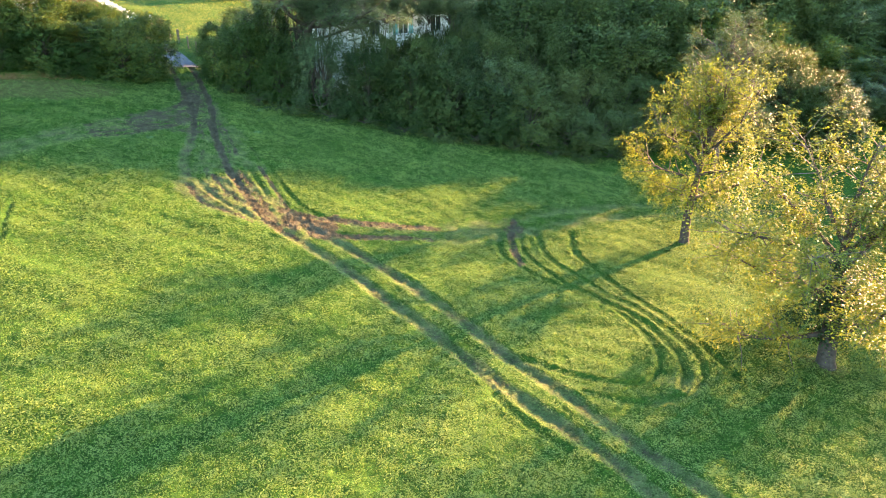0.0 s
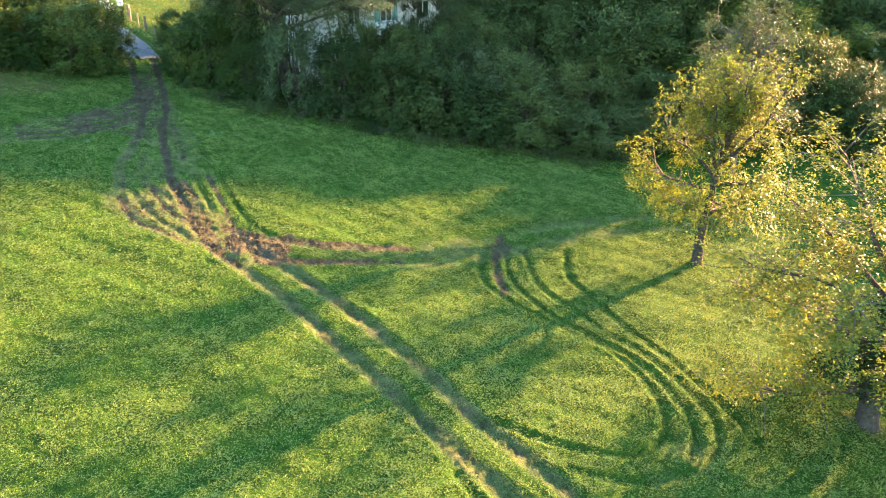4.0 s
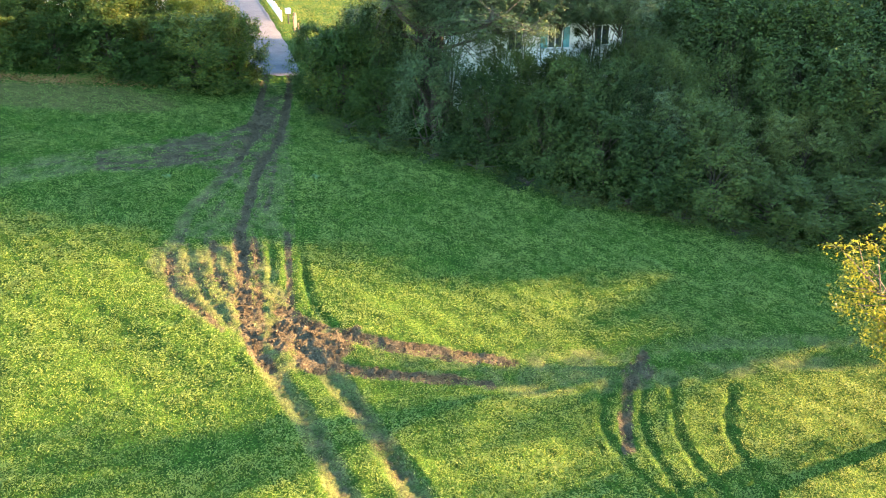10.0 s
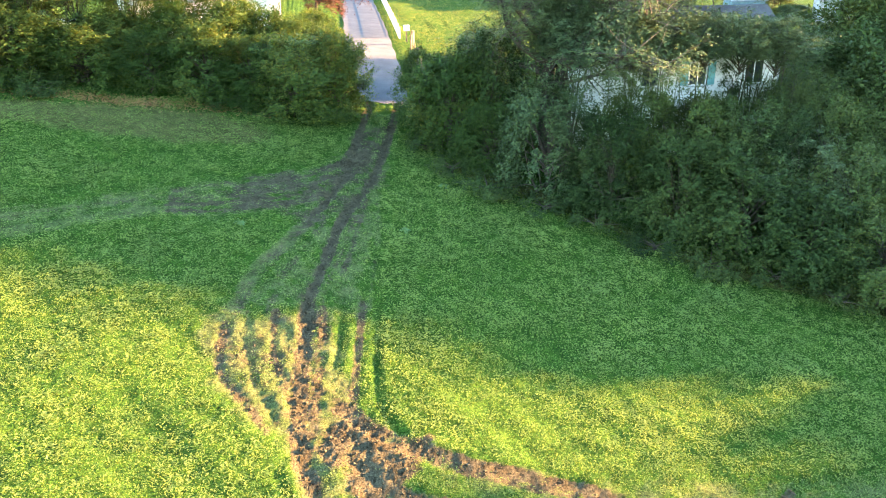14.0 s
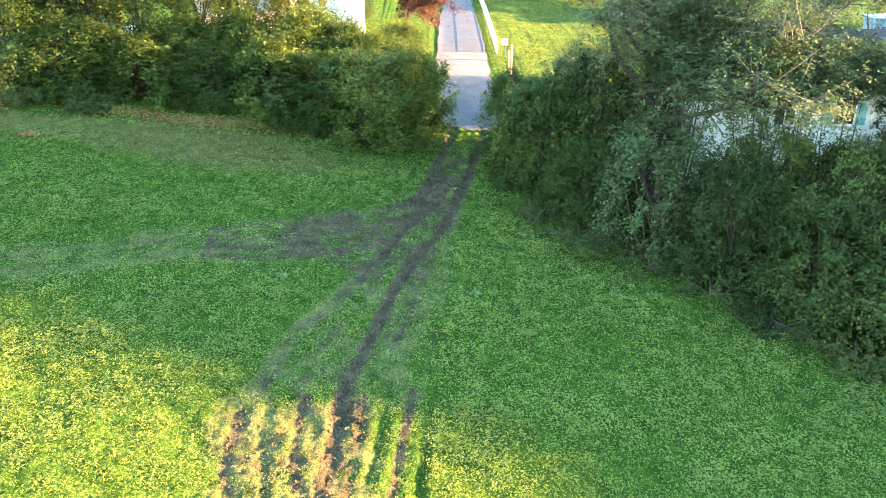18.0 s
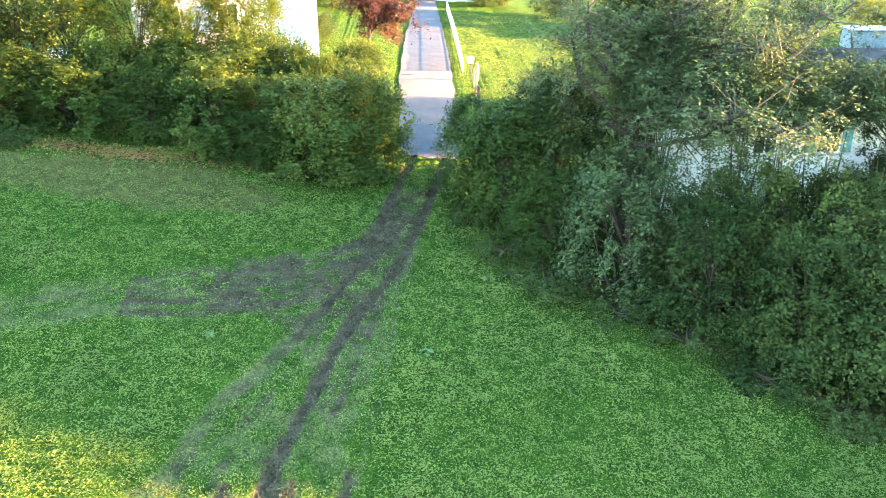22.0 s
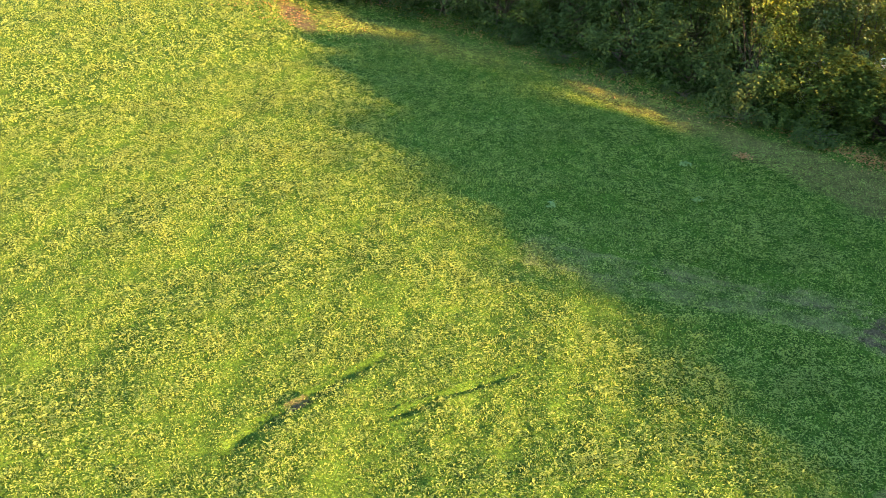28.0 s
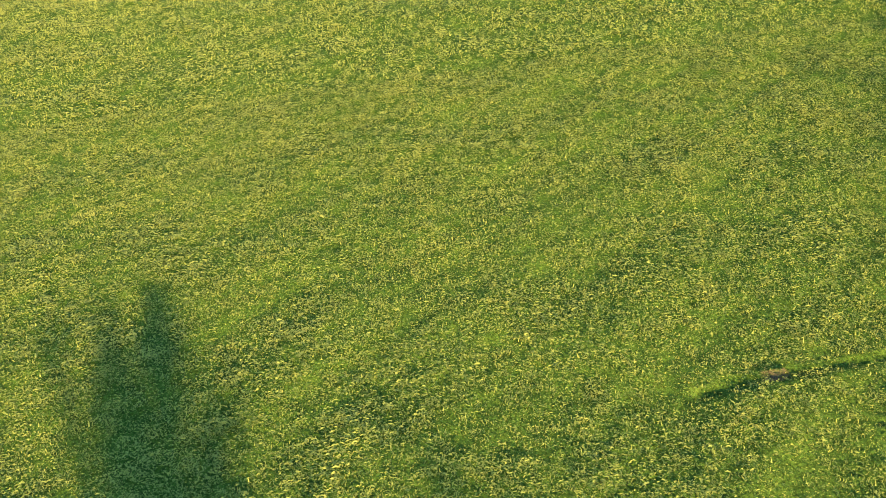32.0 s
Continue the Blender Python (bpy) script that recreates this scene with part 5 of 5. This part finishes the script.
# Clipped garden hedge.
n_ = 5200
t_ = rng.uniform(0, 1, n_)
side_ = rng.integers(0, 3, n_)
hx = 41.0 + 24.0 * t_
hy = 29.5 - 7.0 * t_ + np.where(side_ == 0, -0.7, np.where(side_ == 1, rng.uniform(-0.7, 0.7, n_), 0.7)) + rng.normal(0, 0.07, n_)
hz = gz(hx, hy) + np.where(side_ == 1, 2.3, rng.uniform(0.05, 2.3, n_)) + rng.normal(0, 0.06, n_)
out_ = np.stack([0 * t_, np.where(side_ == 0, -1.0, np.where(side_ == 2, 1.0, 0.0)), np.where(side_ == 1, 1.0, 0.2)], -1)
clipped = tagged(new("clipped_hedge"), "long clipped dark green garden hedge", "hedge")
child("foliage", leaves("foliage", np.stack([hx, hy, hz], -1), out_, 0.3, LEAF_DARK), clipped)
core = bmesh.new()
rows_ = []
for k in range(13):
    cx, cy = 41.0 + 2.0 * k, 29.5 - 7.0 * k / 12
    rows_.append([core.verts.new((cx, cy + a, float(gz(cx, cy)) + b)) for a, b in ((-0.62, -0.2), (-0.62, 2.15), (0.62, 2.15), (0.62, -0.2))])
for a, b in zip(rows_[:-1], rows_[1:]):
    for k in range(3):
        core.faces.new((a[k], b[k], b[k + 1], a[k + 1]))
core.faces.new(rows_[0])
core.faces.new(rows_[-1])
bmesh.ops.recalc_face_normals(core, faces=core.faces[:])
part("inside", core, plain("hedge_inside", (0.012, 0.025, 0.008), (0.03, 0.05, 0.015), 4, 0.9, 0.5, 20), clipped)


# ---- driveway side ----
def post(x, y, h, w, label, group):
    thing = new("fence_post")
    thing.matrix_basis = pose(*gp(x, y, -0.1), rnd.uniform(-2, 2), rnd.uniform(-2, 2), rnd.uniform(0, 60))
    bm = box(w, w, h + 0.1, 0, 0, 0, 0.012)
    part("pole", bm, WOOD_GREY, thing)
    part("top", box(w * 0.9, w * 0.9, 0.03, 0, 0, h + 0.1, 0.01), WOOD_GREY, thing)
    return tagged(thing, label, "post", group)


for y_, h_, w_ in ((6.3, 1.2, 0.12), (9.2, 1.2, 0.12), (12.8, 1.4, 0.2), (16.2, 1.2, 0.12), (19.5, 1.3, 0.16)):
    post(5.0 + 0.03 * y_, y_, h_, w_, "weathered dark wooden fence post in the verge", "posts along the driveway")
post(6.0, 21.8, 1.3, 0.26, "stout brown wooden post beside the letter box", "posts along the driveway")
box_thing = new("letter_box")
box_thing.matrix_basis = pose(*gp(5.6, 23.6), 0, 0, 8)
part("pole", box(0.12, 0.12, 1.1, 0, 0, -0.1, 0.01), WOOD_GREY, box_thing)
body_ = part("box", box(0.5, 0.4, 0.45, 0, 0, 1.0, 0.04), WHITE_PAINT, box_thing, "pale blue-white metal box")
part("flap", box(0.36, 0.02, 0.06, 0, -0.21, 1.32, 0.005), METAL_GREY, body_)
part("roof", box(0.58, 0.5, 0.05, 0, 0, 1.455, 0.015), METAL_GREY, body_)
tagged(box_thing, "pale letter box on a wooden post", "letter box")
fence = tagged(new("garden_fence"), "white wooden picket fence along the driveway lawn", "fence")


def fence_at(k, up=0.0):
    return gp(5.1 + 0.055 * k - 0.001 * k * k, 25.0 + 2.2 * k, up)


fp = bpy.data.meshes.new("post")
bm = box(0.11, 0.11, 1.15, 0, 0, -0.05, 0.012)
bm.to_mesh(fp)
bm.free()
fp.materials.append(WHITE_PAINT)
fb = bpy.data.meshes.new("picket")
bm = box(0.022, 0.1, 0.92, 0, 0, 0.06, 0.006)
bm.to_mesh(fb)
bm.free()
fb.materials.append(WHITE_PAINT)
fr_ = bpy.data.meshes.new("rail")
bm = box(0.035, 2.2, 0.045, 0, 0, 0, 0.006)
bm.to_mesh(fr_)
bm.free()
fr_.materials.append(WHITE_PAINT)
for k in range(19):
    child("post", fp, fence).matrix_basis = pose(*fence_at(k))
    if k < 18:
        a_, b_ = Vector(fence_at(k)), Vector(fence_at(k + 1))
        turn_ = -math.degrees(math.atan2(b_.x - a_.x, b_.y - a_.y))
        for h_ in (0.25, 0.75):
            mid_ = a_.lerp(b_, 0.5)
            child("rail", fr_, fence).matrix_basis = pose(mid_.x - 0.07, mid_.y, mid_.z + h_, 0, 0, turn_)
        for q in range(11):
            at_ = a_.lerp(b_, (q + 0.5) / 11)
            child("picket", fb, fence).matrix_basis = pose(at_.x - 0.1, at_.y, at_.z + rnd.uniform(-0.01, 0.01), 0, 0, turn_)

# ---- soil clods and fallen leaves ----
cand = rng.uniform((-11, -41, 0), (14, -4, 1), (110000, 3))
cm = sampled(MUD, cand[:, 0], cand[:, 1])
cand = cand[(cm > 0.42) & (cand[:, 2] < 0.4 * cm)][:6500]
octa = np.array([(1, 0, 0), (-1, 0, 0), (0, 1, 0), (0, -1, 0), (0, 0, 1), (0, 0, -1)], float)
tri_ = np.array([(0, 2, 4), (2, 1, 4), (1, 3, 4), (3, 0, 4), (2, 0, 5), (1, 2, 5), (3, 1, 5), (0, 3, 5)])
cs = 0.015 + 0.06 * rng.uniform(0, 1, len(cand)) ** 3
cc = np.stack([cand[:, 0], cand[:, 1], sampled(HEIGHT, cand[:, 0], cand[:, 1]) + cs * 0.3], -1)
cv = cc[:, None] + octa[None] * cs[:, None, None] * rng.uniform(0.6, 1.3, (len(cand), 6, 1)) + rng.normal(0, 0.2, (len(cand), 6, 3)) * cs[:, None, None]
cf = (tri_[None] + 6 * np.arange(len(cand))[:, None, None]).reshape(-1, 3)
tagged(new("soil_clods", mesh_of("soil_clods", cv.reshape(-1, 3), cf, SOIL)), "crumbled brown clods of churned soil", "soil", kind="stuff")
lx = np.concatenate([rng.normal(-14.5, 4.0, 2600), rng.uniform(-60, -24, 2200), rng.normal(-62, 5, 900)])
ly = np.concatenate([rng.normal(-4.0, 0.55, 2600), rng.normal(-4.9, 0.8, 2200), rng.normal(-12.0, 1.5, 900)])
lp = np.stack([lx, ly, sampled(HEIGHT, lx, ly) + 0.04], -1)
tagged(new("fallen_leaves", leaves("fallen_leaves", lp, np.tile((0.0, 0.0, 2.0), (len(lp), 1)), 0.16, LITTER)), "reddish brown fallen leaves under the hedge", "leaves", kind="stuff")

# ---- single weeds in the sward ----
for k, (x, y) in enumerate([(-7.2, -20.2), (0.7, -20.6), (-20.6, -14.4), (-24.8, -19.8), (3.5, -14.3), (-23.2, -11.6)]):
    n_ = 26
    a_ = rng.uniform(0, 2 * np.pi, n_)
    rad_ = rng.uniform(0.05, 0.3, n_)
    at_ = np.stack([rad_ * np.cos(a_), rad_ * np.sin(a_), rng.uniform(0.1, 0.3, n_)], -1)
    weed = new("weed")
    weed.matrix_basis = pose(*gp(x, y, -0.08))
    child("leaf_rosette", leaves("leaf_rosette", at_, np.stack([np.cos(a_), np.sin(a_), 0 * a_ + 1.2], -1), 0.2, LEAF_PALE), weed)
    tagged(weed, "pale broad-leaved weed standing in the clover", "weed", "weeds in the field")
rx_, ry_2 = rng.normal(-21.6, 0.25, 90), rng.normal(-8.9, 0.2, 90)
tagged(new("fallen_leaves", leaves("fallen_leaves", np.stack([rx_, ry_2, sampled(HEIGHT, rx_, ry_2) + 0.17], -1), np.tile((0.0, 0.0, 2.0), (90, 1)), 0.16, LITTER)), "small heap of reddish fallen leaves in the grass", "leaves", kind="stuff")

# ---- grass of the near end of the field ----
grass("grass", -50, 33, -84, -68, 26, 4, 0.21, GRASS, "green clover and grass at the near end of the field", 0.75)
